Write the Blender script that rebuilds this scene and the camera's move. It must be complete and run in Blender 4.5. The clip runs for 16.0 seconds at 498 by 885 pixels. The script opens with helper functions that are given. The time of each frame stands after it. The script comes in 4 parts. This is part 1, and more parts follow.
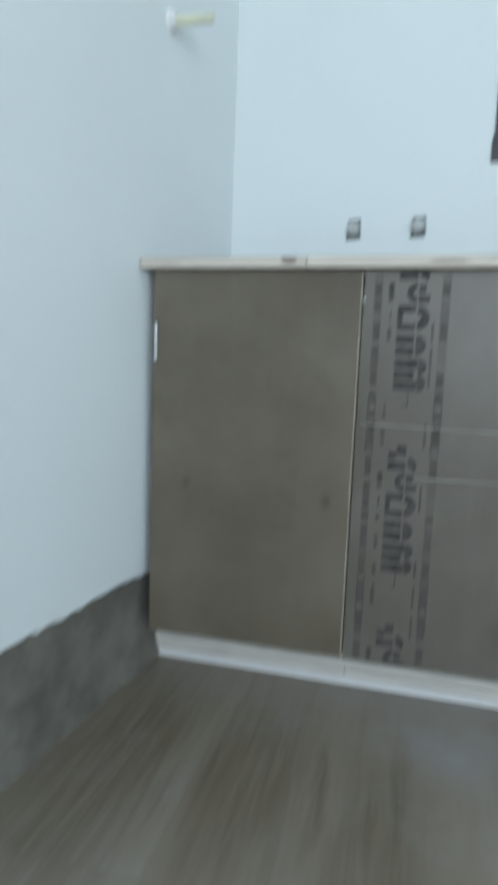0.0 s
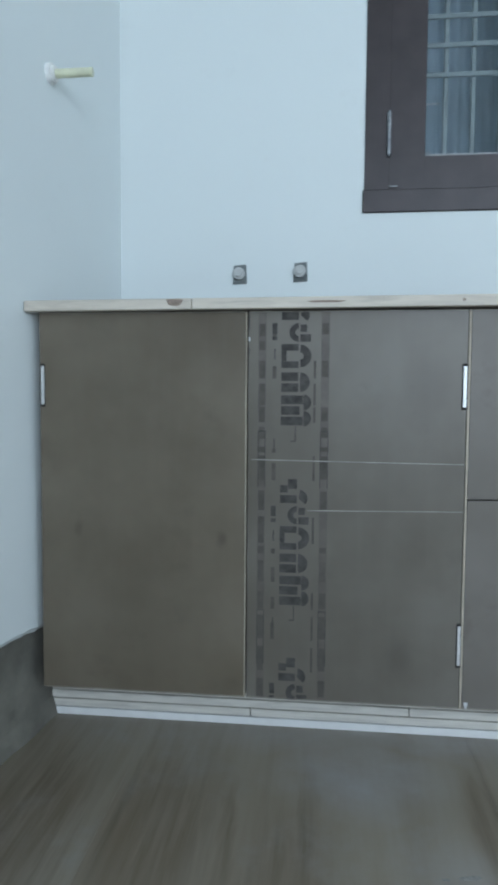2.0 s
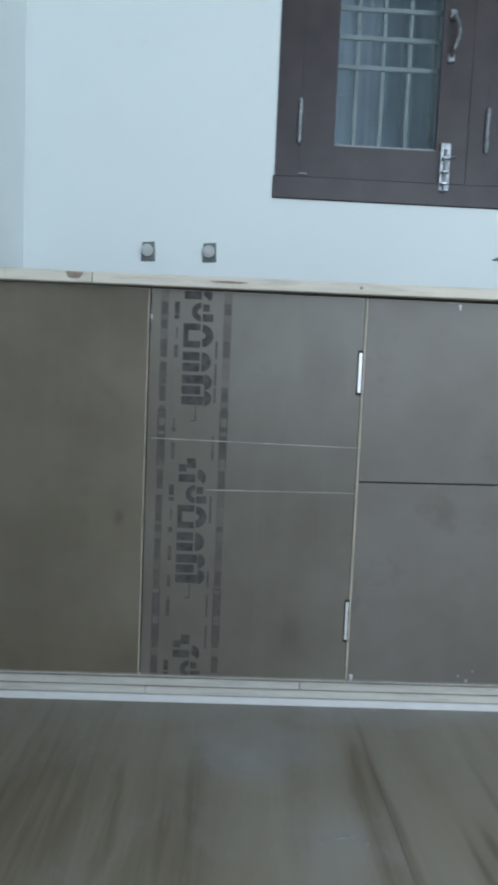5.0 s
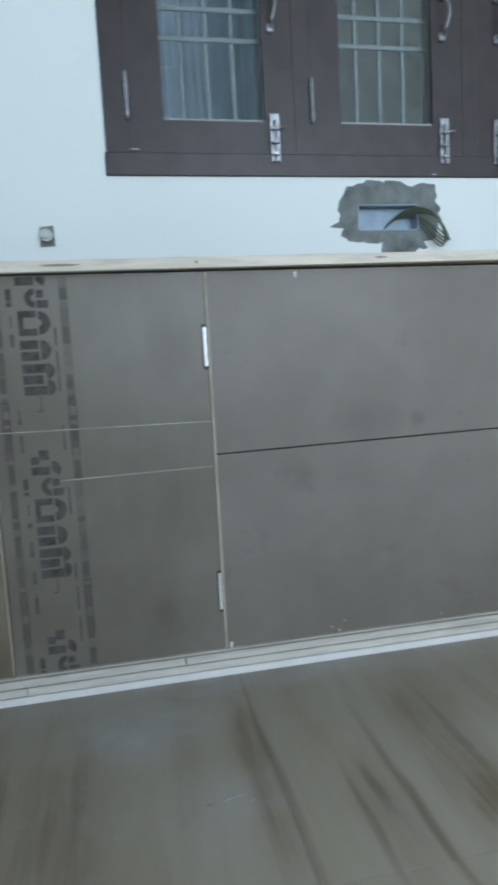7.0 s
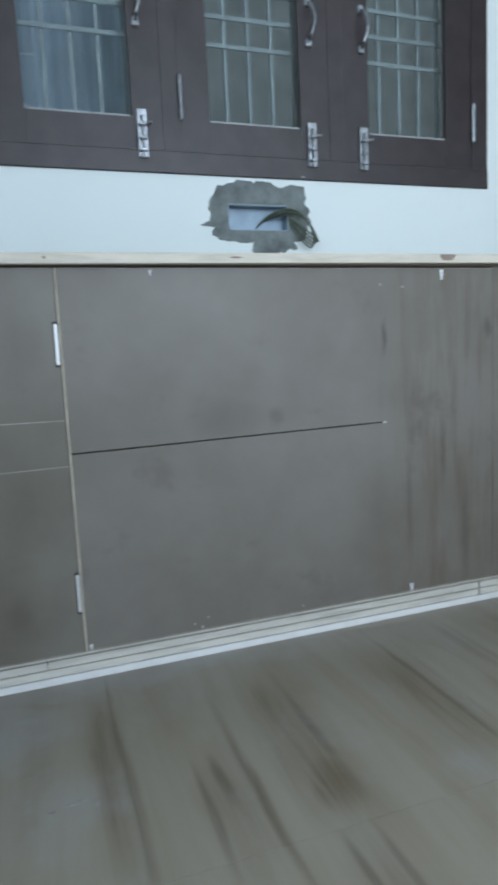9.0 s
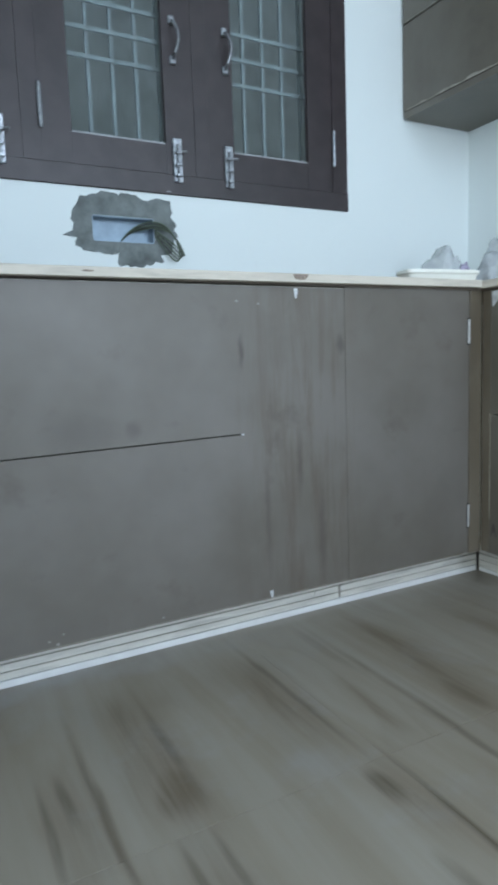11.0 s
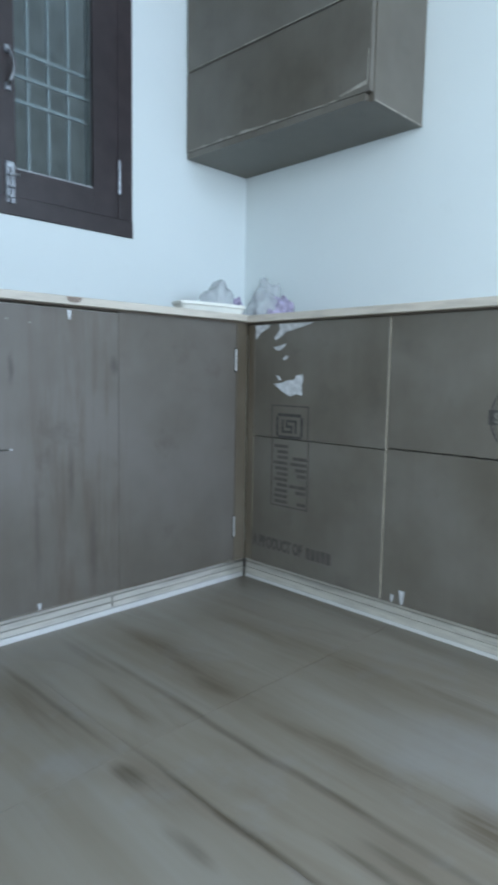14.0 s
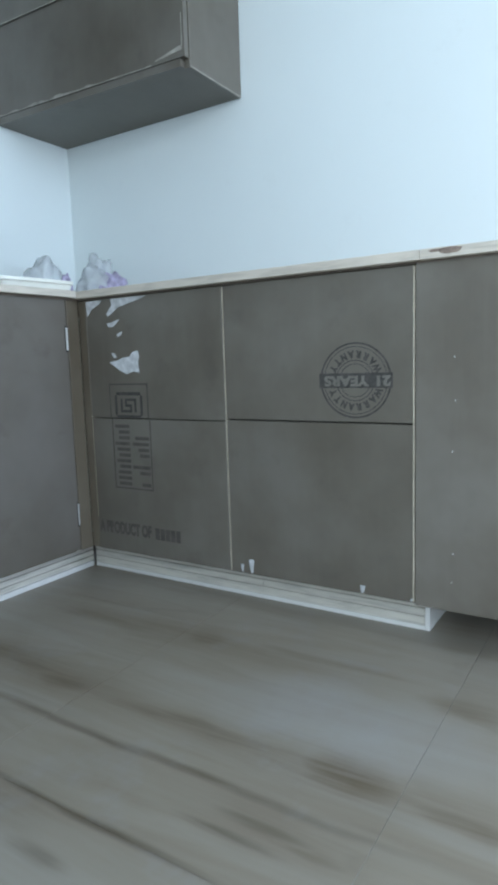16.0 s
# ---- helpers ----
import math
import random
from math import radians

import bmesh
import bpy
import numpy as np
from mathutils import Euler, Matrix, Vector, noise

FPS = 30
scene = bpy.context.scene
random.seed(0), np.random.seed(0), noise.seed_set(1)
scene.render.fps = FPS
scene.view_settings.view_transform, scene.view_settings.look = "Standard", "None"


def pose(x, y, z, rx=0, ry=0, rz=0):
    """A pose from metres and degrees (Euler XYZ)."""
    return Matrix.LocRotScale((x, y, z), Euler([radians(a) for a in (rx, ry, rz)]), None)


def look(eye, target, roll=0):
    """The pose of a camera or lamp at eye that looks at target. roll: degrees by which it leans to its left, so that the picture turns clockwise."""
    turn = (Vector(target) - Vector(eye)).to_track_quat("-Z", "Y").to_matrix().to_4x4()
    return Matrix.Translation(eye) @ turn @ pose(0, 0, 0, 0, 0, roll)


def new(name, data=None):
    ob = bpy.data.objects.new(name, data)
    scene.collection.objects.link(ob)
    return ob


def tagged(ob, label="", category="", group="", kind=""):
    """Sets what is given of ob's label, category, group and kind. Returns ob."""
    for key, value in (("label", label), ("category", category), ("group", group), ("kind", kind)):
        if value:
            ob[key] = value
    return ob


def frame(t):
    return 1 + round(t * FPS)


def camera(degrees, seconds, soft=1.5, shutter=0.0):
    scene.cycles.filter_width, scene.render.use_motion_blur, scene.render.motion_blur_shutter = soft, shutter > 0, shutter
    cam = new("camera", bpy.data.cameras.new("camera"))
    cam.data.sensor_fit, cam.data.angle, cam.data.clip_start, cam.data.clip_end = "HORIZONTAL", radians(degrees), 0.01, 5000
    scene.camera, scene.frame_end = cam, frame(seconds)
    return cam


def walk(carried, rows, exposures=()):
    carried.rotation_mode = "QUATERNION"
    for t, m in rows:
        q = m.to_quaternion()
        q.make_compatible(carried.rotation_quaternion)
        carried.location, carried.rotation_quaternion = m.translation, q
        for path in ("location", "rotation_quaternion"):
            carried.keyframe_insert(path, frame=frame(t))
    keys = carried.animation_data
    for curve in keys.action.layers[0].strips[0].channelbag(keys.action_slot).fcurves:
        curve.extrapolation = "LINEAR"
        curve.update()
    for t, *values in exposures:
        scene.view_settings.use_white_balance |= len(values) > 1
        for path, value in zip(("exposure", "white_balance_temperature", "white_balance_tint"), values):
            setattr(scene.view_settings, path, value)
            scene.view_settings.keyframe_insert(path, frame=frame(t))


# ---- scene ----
cam = camera(43.1, 16.0, soft=3.4, shutter=0.9)
EXPOSURE = [(0, 0.10, 6900, 10), (0.5, -0.06, 6560, 10), (1.2, -0.10, 6560, 10), (3, -0.06, 6680, 10), (5.5, 0.0, 6720, 10), (6.5, 0.06, 6720, 10), (9.5, 0.04, 6620, 10), (12.5, 0.04, 6400, 10), (14.5, 0.02, 6220, 10), (16, 0.02, 6300, 10)]
PATH = [
    (0, (0.182, 0.107, 0.672), (-0.304, 2.028, 0.401), 2.1),
    (0.2, (0.173, 0.097, 0.669), (-0.256, 2.044, 0.509), 2.5),
    (0.5, (0.166, 0.089, 0.664), (-0.146, 2.06, 0.529), 2.2),
    (1, (0.197, 0.104, 0.655), (-0.09, 2.081, 0.565), 1.0),
    (1.5, (0.203, 0.107, 0.659), (-0.04, 2.088, 0.538), 0.7),
    (2, (0.211, 0.104, 0.66), (0.006, 2.09, 0.539), 0.4),
    (2.5, (0.222, 0.103, 0.66), (0.058, 2.093, 0.533), 0.5),
    (3, (0.236, 0.106, 0.65), (0.086, 2.096, 0.518), 0.3),
    (5.5, (0.251, 0.096, 0.654), (0.382, 2.082, 0.456), 1.2),
    (6, (0.261, 0.092, 0.651), (0.445, 2.069, 0.412), -1.2),
    (6.2, (0.262, 0.085, 0.651), (0.444, 2.063, 0.415), -1.8),
    (6.5, (0.265, 0.078, 0.651), (0.519, 2.049, 0.425), -2.4),
    (6.8, (0.294, 0.083, 0.647), (0.646, 2.039, 0.419), -2.8),
    (7, (0.321, 0.086, 0.645), (0.7, 2.037, 0.419), -3.1),
    (7.5, (0.357, 0.075, 0.651), (0.796, 2.01, 0.406), -3.5),
    (8, (0.377, 0.068, 0.651), (0.884, 1.988, 0.412), -3.2),
    (8.5, (0.404, 0.063, 0.648), (0.961, 1.968, 0.398), -3.1),
    (9, (0.43, 0.055, 0.646), (1.061, 1.936, 0.392), -2.8),
    (9.5, (0.462, 0.042, 0.647), (1.185, 1.889, 0.389), -2.5),
    (12, (0.524, -0.024, 0.664), (1.585, 1.655, 0.434), -1.4),
    (12.5, (0.534, -0.039, 0.669), (1.685, 1.581, 0.445), -0.8),
    (13, (0.537, -0.052, 0.675), (1.76, 1.516, 0.463), -0.4),
    (13.5, (0.524, -0.103, 0.676), (1.837, 1.391, 0.473), 0.3),
    (14, (0.529, -0.128, 0.677), (1.933, 1.282, 0.467), 1.0),
    (14.5, (0.571, -0.121, 0.675), (2.052, 1.206, 0.458), 1.4),
    (14.7, (0.582, -0.127, 0.671), (2.101, 1.156, 0.458), 1.3),
    (15, (0.586, -0.146, 0.663), (2.211, 0.999, 0.442), -0.3),
    (15.5, (0.588, -0.156, 0.654), (2.272, 0.897, 0.423), -1.1),
    (16, (0.582, -0.144, 0.643), (2.259, 0.916, 0.39), -1.8),
]
walk(cam, [(t, look(eye, target, roll)) for t, eye, target, roll in PATH], EXPOSURE)

# ---- world and light ----
world = bpy.data.worlds.new("sky")
world.use_nodes = True
scene.world = world
sky = world.node_tree.nodes.new("ShaderNodeTexSky")
sky.sky_type, sky.sun_disc = "NISHITA", False
sky.sun_elevation, sky.sun_rotation = radians(48), radians(200)
world.node_tree.nodes["Background"].inputs["Strength"].default_value = 0.12
world.node_tree.links.new(sky.outputs[0], world.node_tree.nodes["Background"].inputs["Color"])
sun = bpy.data.lights.new("sun", "SUN")
sun.energy, sun.angle, sun.color = 0.8, radians(15), (1.0, 0.95, 0.88)
sun_ob = new("sun", sun)
sun_ob.matrix_world = look((0, 0, 6), (1.2, 3.0, 0))


def daylight(name, place, target, wide, high, watts, colour, spread=180):
    lamp = bpy.data.lights.new(name, "AREA")
    lamp.shape, lamp.size, lamp.size_y = "RECTANGLE", wide, high
    lamp.energy, lamp.color = watts, colour
    ob = new(name, lamp)
    lamp.spread = radians(spread)
    ob.matrix_world = look(place, target)
    return ob


DAY = (0.675, 0.83, 1.03)
daylight("rear_window_light", (1.40, -2.56, 1.58), (1.30, 0.0, 1.45), 1.35, 1.40, 64, DAY)
daylight("west_window_light", (-0.62, -1.15, 1.40), (1.6, -0.9, 1.0), 1.4, 1.5, 36, (0.76, 0.885, 0.968), 120)
# fill lamp added in an unseen east opening to brighten the west wall
daylight("east_fill_light", (2.285, -1.20, 1.05), (0.0, -0.6, 1.1), 0.80, 1.95, 21, DAY)

# ---- the plan ----
FRONT, WALL, SIDE, RIGHT = 1.262, 1.684, 1.90, 2.294   # front run, back wall, side run, right wall
DOOR_LOW, DOOR_TOP, TOP = 0.106, 0.830, 0.855
PLY = 0.018


# ---- materials ----
def material(name, roughness=0.6, metallic=0.0):
    m = bpy.data.materials.new(name)
    m.use_nodes = True
    b = m.node_tree.nodes["Principled BSDF"]
    b.inputs["Roughness"].default_value, b.inputs["Metallic"].default_value = roughness, metallic
    return m, m.node_tree, b


def node(tree, kind, **inputs):
    n = tree.nodes.new(kind)
    for k, v in inputs.items():
        n.inputs[k.replace("_", " ")].default_value = v
    return n


def coords(tree, scale=(1, 1, 1), shuffle=0.0):
    tc = tree.nodes.new("ShaderNodeTexCoord")
    mp = tree.nodes.new("ShaderNodeMapping")
    mp.inputs["Scale"].default_value = scale
    if shuffle:
        info = tree.nodes.new("ShaderNodeObjectInfo")
        mul = tree.nodes.new("ShaderNodeVectorMath")
        mul.operation = "SCALE"
        mul.inputs[0].default_value = (shuffle, shuffle * 0.7, shuffle * 1.3)
        tree.links.new(info.outputs["Random"], mul.inputs["Scale"])
        add = tree.nodes.new("ShaderNodeVectorMath")
        tree.links.new(tc.outputs["Object"], add.inputs[0])
        tree.links.new(mul.outputs[0], add.inputs[1])
        tree.links.new(add.outputs[0], mp.inputs["Vector"])
    else:
        tree.links.new(tc.outputs["Object"], mp.inputs["Vector"])
    return mp.outputs[0]


def noise_fac(tree, vector, scale, detail=4.0, rough=0.55, distortion=0.0):
    n = node(tree, "ShaderNodeTexNoise", Scale=scale, Detail=detail, Roughness=rough, Distortion=distortion)
    tree.links.new(vector, n.inputs["Vector"])
    return n.outputs["Fac"]


def ramp(tree, fac, stops):
    r = tree.nodes.new("ShaderNodeValToRGB")
    el = r.color_ramp.elements
    while len(el) < len(stops):
        el.new(0.5)
    for e, (p, c) in zip(el, stops):
        e.position, e.color = p, (*c, 1) if len(c) == 3 else c
    tree.links.new(fac, r.inputs[0])
    return r.outputs[0]


def grey(v):
    return (v, v, v)


def mix(tree, fac, a, b, blend="MIX"):
    m = tree.nodes.new("ShaderNodeMix")
    m.data_type, m.blend_type = "RGBA", blend
    for value, slot in ((fac, 0), (a, 6), (b, 7)):
        if isinstance(value, (int, float)):
            m.inputs[slot].default_value = value
        elif isinstance(value, tuple):
            m.inputs[slot].default_value = (*value, 1)
        else:
            tree.links.new(value, m.inputs[slot])
    return m.outputs[2]


def bump(tree, b, height, strength, distance=0.002):
    n = node(tree, "ShaderNodeBump", Strength=strength, Distance=distance)
    tree.links.new(height, n.inputs["Height"])
    tree.links.new(n.outputs[0], b.inputs["Normal"])


def simple(name, colour, roughness=0.5, metallic=0.0, vary=0.15, scale=30.0):
    m, t, b = material(name, roughness, metallic)
    v = coords(t)
    f = noise_fac(t, v, scale)
    dark, light = tuple(c * (1 - vary) for c in colour), tuple(min(1, c * (1 + vary)) for c in colour)
    t.links.new(ramp(t, f, [(0.3, dark), (0.7, light)]), b.inputs["Base Color"])
    bump(t, b, f, 0.15, 0.001)
    return m


def wall_paint(name, colour):
    m, t, b = material(name, 0.75)
    v = coords(t)
    large = noise_fac(t, v, 1.6, 3)
    c = ramp(t, large, [(0.3, tuple(x * 0.965 for x in colour)), (0.7, colour)])
    dirt = noise_fac(t, v, 9, 6, 0.7)
    c = mix(t, ramp(t, dirt, [(0.62, grey(0)), (0.85, grey(0.22))]), c, (0.55, 0.56, 0.55))
    t.links.new(c, b.inputs["Base Color"])
    fine = noise_fac(t, v, 160, 3)
    bump(t, b, fine, 0.12, 0.001)
    return m


def marked_and_shaded(t, c, rows):
    """Dark rubbed marks, and one broad painted shade, at given places x, z on a front sheet."""
    sep, flat = t.nodes.new("ShaderNodeSeparateXYZ"), t.nodes.new("ShaderNodeCombineXYZ")
    t.links.new(coords(t), sep.inputs[0])
    t.links.new(sep.outputs["X"], flat.inputs["X"])
    t.links.new(sep.outputs["Z"], flat.inputs["Y"])
    return mix(t, spots(t, swayed(t, flat.outputs[0], (30, 30, 1), (0.014, 0.014, 0), 3.0), rows), c, (0.052, 0.043, 0.033))


def film_ply(name="film_faced_plywood", tone=(0.99, 1.0, 0.985), marks_and_shade=()):
    # resin-faced plywood: grey-brown, cloudy, with a low sheen and some streaks
    m, t, b = material(name, 0.42)
    v = coords(t, shuffle=7.0)
    cloud = noise_fac(t, v, 3.2, 4, 0.6)
    c = ramp(t, cloud, [(0.30, (0.088, 0.0725, 0.0545)), (0.5, (0.115, 0.0985, 0.0775)), (0.70, (0.143, 0.1265, 0.104))])
    tall = coords(t, (22, 22, 1.2), shuffle=5.0)
    streak = noise_fac(t, tall, 1.6, 5, 0.6)
    c = mix(t, ramp(t, streak, [(0.5, grey(0)), (0.8, grey(0.13))]), c, (0.168, 0.146, 0.126))
    spots = noise_fac(t, v, 8, 4, 0.6)
    c = mix(t, ramp(t, spots, [(0.60, grey(0)), (0.74, grey(0.35))]), c, (0.066, 0.056, 0.043))
    c = mix(t, 1.0, c, tone, "MULTIPLY")
    if marks_and_shade:
        c = marked_and_shaded(t, c, marks_and_shade)
    t.links.new(c, b.inputs["Base Color"])
    t.links.new(ramp(t, cloud, [(0.3, grey(0.36)), (0.7, grey(0.48))]), b.inputs["Roughness"])
    fine = noise_fac(t, v, 220, 3)
    bump(t, b, fine, 0.06, 0.0006)
    return m


def stained_ply():
    # the same sheet with brown rain-like stains along the grain
    m, t, b = material("stained_plywood", 0.46)
    v = coords(t)
    cloud = noise_fac(t, v, 3.0, 4, 0.6)
    c = ramp(t, cloud, [(0.30, (0.116, 0.101, 0.082)), (0.70, (0.170, 0.154, 0.136))])
    tall = coords(t, (17, 17, 1.9))
    streak = noise_fac(t, tall, 1.5, 6, 0.7, 0.3)
    tc = t.nodes.new("ShaderNodeTexCoord")
    sep = t.nodes.new("ShaderNodeSeparateXYZ")
    t.links.new(tc.outputs["Object"], sep.inputs[0])
    rng = node(t, "ShaderNodeMapRange")
    for i, x in ((1, 1.10), (2, 1.26)):
        rng.inputs[i].default_value = x
    t.links.new(sep.outputs["X"], rng.inputs[0])
    rng2 = node(t, "ShaderNodeMapRange")
    for i, x in ((1, 1.50), (2, 1.40)):
        rng2.inputs[i].default_value = x
    t.links.new(sep.outputs["X"], rng2.inputs[0])
    both = t.nodes.new("ShaderNodeMath")
    both.operation = "MULTIPLY"
    t.links.new(rng.outputs[0], both.inputs[0])
    t.links.new(rng2.outputs[0], both.inputs[1])
    s = t.nodes.new("ShaderNodeMath")
    s.operation = "MULTIPLY"
    t.links.new(both.outputs[0], s.inputs[0])
    t.links.new(ramp(t, streak, [(0.44, grey(0)), (0.74, grey(0.80))]), s.inputs[1])
    c = mix(t, s.outputs[0], c, (0.096, 0.070, 0.046))
    blot = noise_fac(t, v, 8.5, 4, 0.6)
    c = mix(t, ramp(t, blot, [(0.60, grey(0)), (0.74, grey(0.45))]), c, (0.085, 0.068, 0.052))
    c = marked_and_shaded(t, c, ((0.897, 0.532, 0.020, 0.024, 0.42), (1.153, 0.686, 0.009, 0.042, 0.7), (1.423, 0.698, 0.016, 0.028, 0.6), (0.79, 0.535, 0.09, 0.05, 0.3), (1.30, 0.42, 0.010, 0.10, 0.35), (1.36, 0.24, 0.016, 0.13, 0.4), (1.21, 0.30, 0.010, 0.16, 0.3)))
    t.links.new(c, b.inputs["Base Color"])
    fine = noise_fac(t, v, 220, 3)
    bump(t, b, fine, 0.06, 0.0006)
    return m


def pine(name, colour, knots=True):
    m, t, b = material(name, 0.6)
    v = coords(t, (1.5, 1.5, 14), shuffle=3.0)
    g = noise_fac(t, v, 5, 6, 0.6, 0.6)
    dark = tuple(c * 0.72 for c in colour)
    c = ramp(t, g, [(0.3, dark), (0.55, colour), (0.8, tuple(min(1, c * 1.1) for c in colour))])
    if knots:
        k = noise_fac(t, coords(t, (1, 1, 2.0), shuffle=9.0), 4.5, 1, 0.4)
        c = mix(t, ramp(t, k, [(0.72, grey(0)), (0.79, grey(0.75))]), c, (0.20, 0.13, 0.09))
    t.links.new(c, b.inputs["Base Color"])
    bump(t, b, g, 0.2, 0.001)
    return m


# figure printed on the floor tiles, some shade painted in, laid along y: x, y, half width, half length, depth of tone
STREAKS = ((0.492, 1.02, 0.036, 0.28, 0.70), (0.650, 0.80, 0.030, 0.13, 0.35), (0.800, 1.09, 0.042, 0.16, 0.60), (0.812, 0.865, 0.052, 0.105, 1.0), (1.085, 1.03, 0.042, 0.27, 0.62),
           (1.228, 0.92, 0.022, 0.15, 0.62), (1.438, 1.02, 0.034, 0.30, 0.70), (1.420, 0.855, 0.040, 0.11, 0.85), (1.412, 0.50, 0.032, 0.29, 0.68), (1.417, 0.215, 0.058, 0.125, 1.0))
BANDS = ((1.400, 0.03, 0.030, 0.12, 0.70), (1.690, 0.98, 0.034, 0.28, 0.52), (1.718, 0.70, 0.036, 0.09, 0.62), (1.748, 0.42, 0.022, 0.24, 0.52), (1.700, 0.11, 0.042, 0.09, 0.62),
         (1.252, 0.20, 0.020, 0.09, 0.55), (0.165, 0.96, 0.045, 0.20, 0.70), (0.210, 1.06, 0.022, 0.25, 0.75), (0.085, 1.00, 0.022, 0.19, 0.75), (0.010, 0.95, 0.026, 0.15, 0.75))
# the first three rows paint shade onto the floor at the left
BROAD_AND_SHADE = ((-0.03, 1.02, 0.14, 0.36, 0.75), (-0.24, 1.02, 0.16, 0.46, 0.85), (0.18, 0.90, 0.11, 0.26, 0.55), (0.66, 0.88, 0.06, 0.18, 0.38), (0.80, 0.98, 0.085, 0.30, 0.42), (1.07, 1.00, 0.08, 0.34, 0.34), (0.80, 0.66, 0.06, 0.11, 0.40),
         (1.43, 0.92, 0.08, 0.36, 0.34), (1.41, 0.28, 0.075, 0.46, 0.40), (1.26, 0.25, 0.06, 0.16, 0.34), (1.71, 0.70, 0.07, 0.52, 0.32), (1.12, 0.66, 0.06, 0.14, 0.36))
LINES = ((0.519, 1.00, 0.013, 0.42, 0.60), (0.622, 0.87, 0.010, 0.17, 0.75), (0.657, 0.93, 0.013, 0.09, 0.65), (0.704, 0.92, 0.012, 0.32, 0.75), (0.843, 1.02, 0.012, 0.22, 0.70), (0.776, 0.69, 0.010, 0.10, 0.75),
         (0.825, 0.68, 0.010, 0.11, 0.75), (1.118, 1.05, 0.011, 0.31, 0.75), (1.096, 0.72, 0.026, 0.05, 1.0), (1.151, 0.53, 0.011, 0.32, 0.95), (1.310, 0.62, 0.013, 0.74, 0.75), (1.225, 0.33, 0.011, 0.10, 0.80),
         (1.263, 0.29, 0.013, 0.08, 0.65), (1.070, 0.53, 0.018, 0.07, 0.65), (-0.095, 1.12, 0.010, 0.28, 0.60), (1.285, 1.17, 0.018, 0.17, 0.45))
# dust patches; the long row by the plinth is partly painted reflection
DUST_AND_SHEEN = ((0.300, 1.19, 0.17, 0.13, 0.60), (0.180, 1.31, 0.16, 0.08, 0.35), (0.420, 0.97, 0.10, 0.14, 0.28), (0.600, 1.33, 0.60, 0.06, 0.42), (1.020, 0.81, 0.09, 0.05, 0.26), (1.560, 0.30, 0.14, 0.35, 0.30))


def spots(t, vector, rows):
    """The darkest of several soft long ovals at given places."""
    total = None
    for x, y, hx, hy, deep in rows:
        n = t.nodes.new("ShaderNodeVectorMath")
        n.operation = "MULTIPLY_ADD"
        n.inputs[1].default_value, n.inputs[2].default_value = (1 / hx, 1 / hy, 0), (-x / hx, -y / hy, 0)
        t.links.new(vector, n.inputs[0])
        far = t.nodes.new("ShaderNodeVectorMath")
        far.operation = "LENGTH"
        t.links.new(n.outputs[0], far.inputs[0])
        rng = t.nodes.new("ShaderNodeMapRange")
        rng.interpolation_type = "SMOOTHSTEP"
        for i, v in ((1, 1.15), (2, 0.15), (3, 0.0), (4, deep)):
            rng.inputs[i].default_value = v
        t.links.new(far.outputs["Value"], rng.inputs[0])
        if total is None:
            total = rng.outputs[0]
        else:
            most = t.nodes.new("ShaderNodeMath")
            most.operation = "MAXIMUM"
            t.links.new(total, most.inputs[0])
            t.links.new(rng.outputs[0], most.inputs[1])
            total = most.outputs[0]
    return total


def swayed(t, source, scale, reach, detail=2.0):
    """A place pushed about by a stretched noise, so that edges wander."""
    place = t.nodes.new("ShaderNodeMapping")
    place.inputs["Scale"].default_value = scale
    t.links.new(source, place.inputs["Vector"])
    wob = node(t, "ShaderNodeTexNoise", Scale=1.0, Detail=detail)
    t.links.new(place.outputs[0], wob.inputs["Vector"])
    centre = t.nodes.new("ShaderNodeVectorMath")
    centre.operation = "SUBTRACT"
    centre.inputs[1].default_value = (0.5, 0.5, 0.5)
    t.links.new(wob.outputs["Color"], centre.inputs[0])
    push = t.nodes.new("ShaderNodeVectorMath")
    push.operation = "MULTIPLY_ADD"
    push.inputs[1].default_value = reach
    t.links.new(centre.outputs[0], push.inputs[0])
    t.links.new(source, push.inputs[2])
    return push.outputs[0]


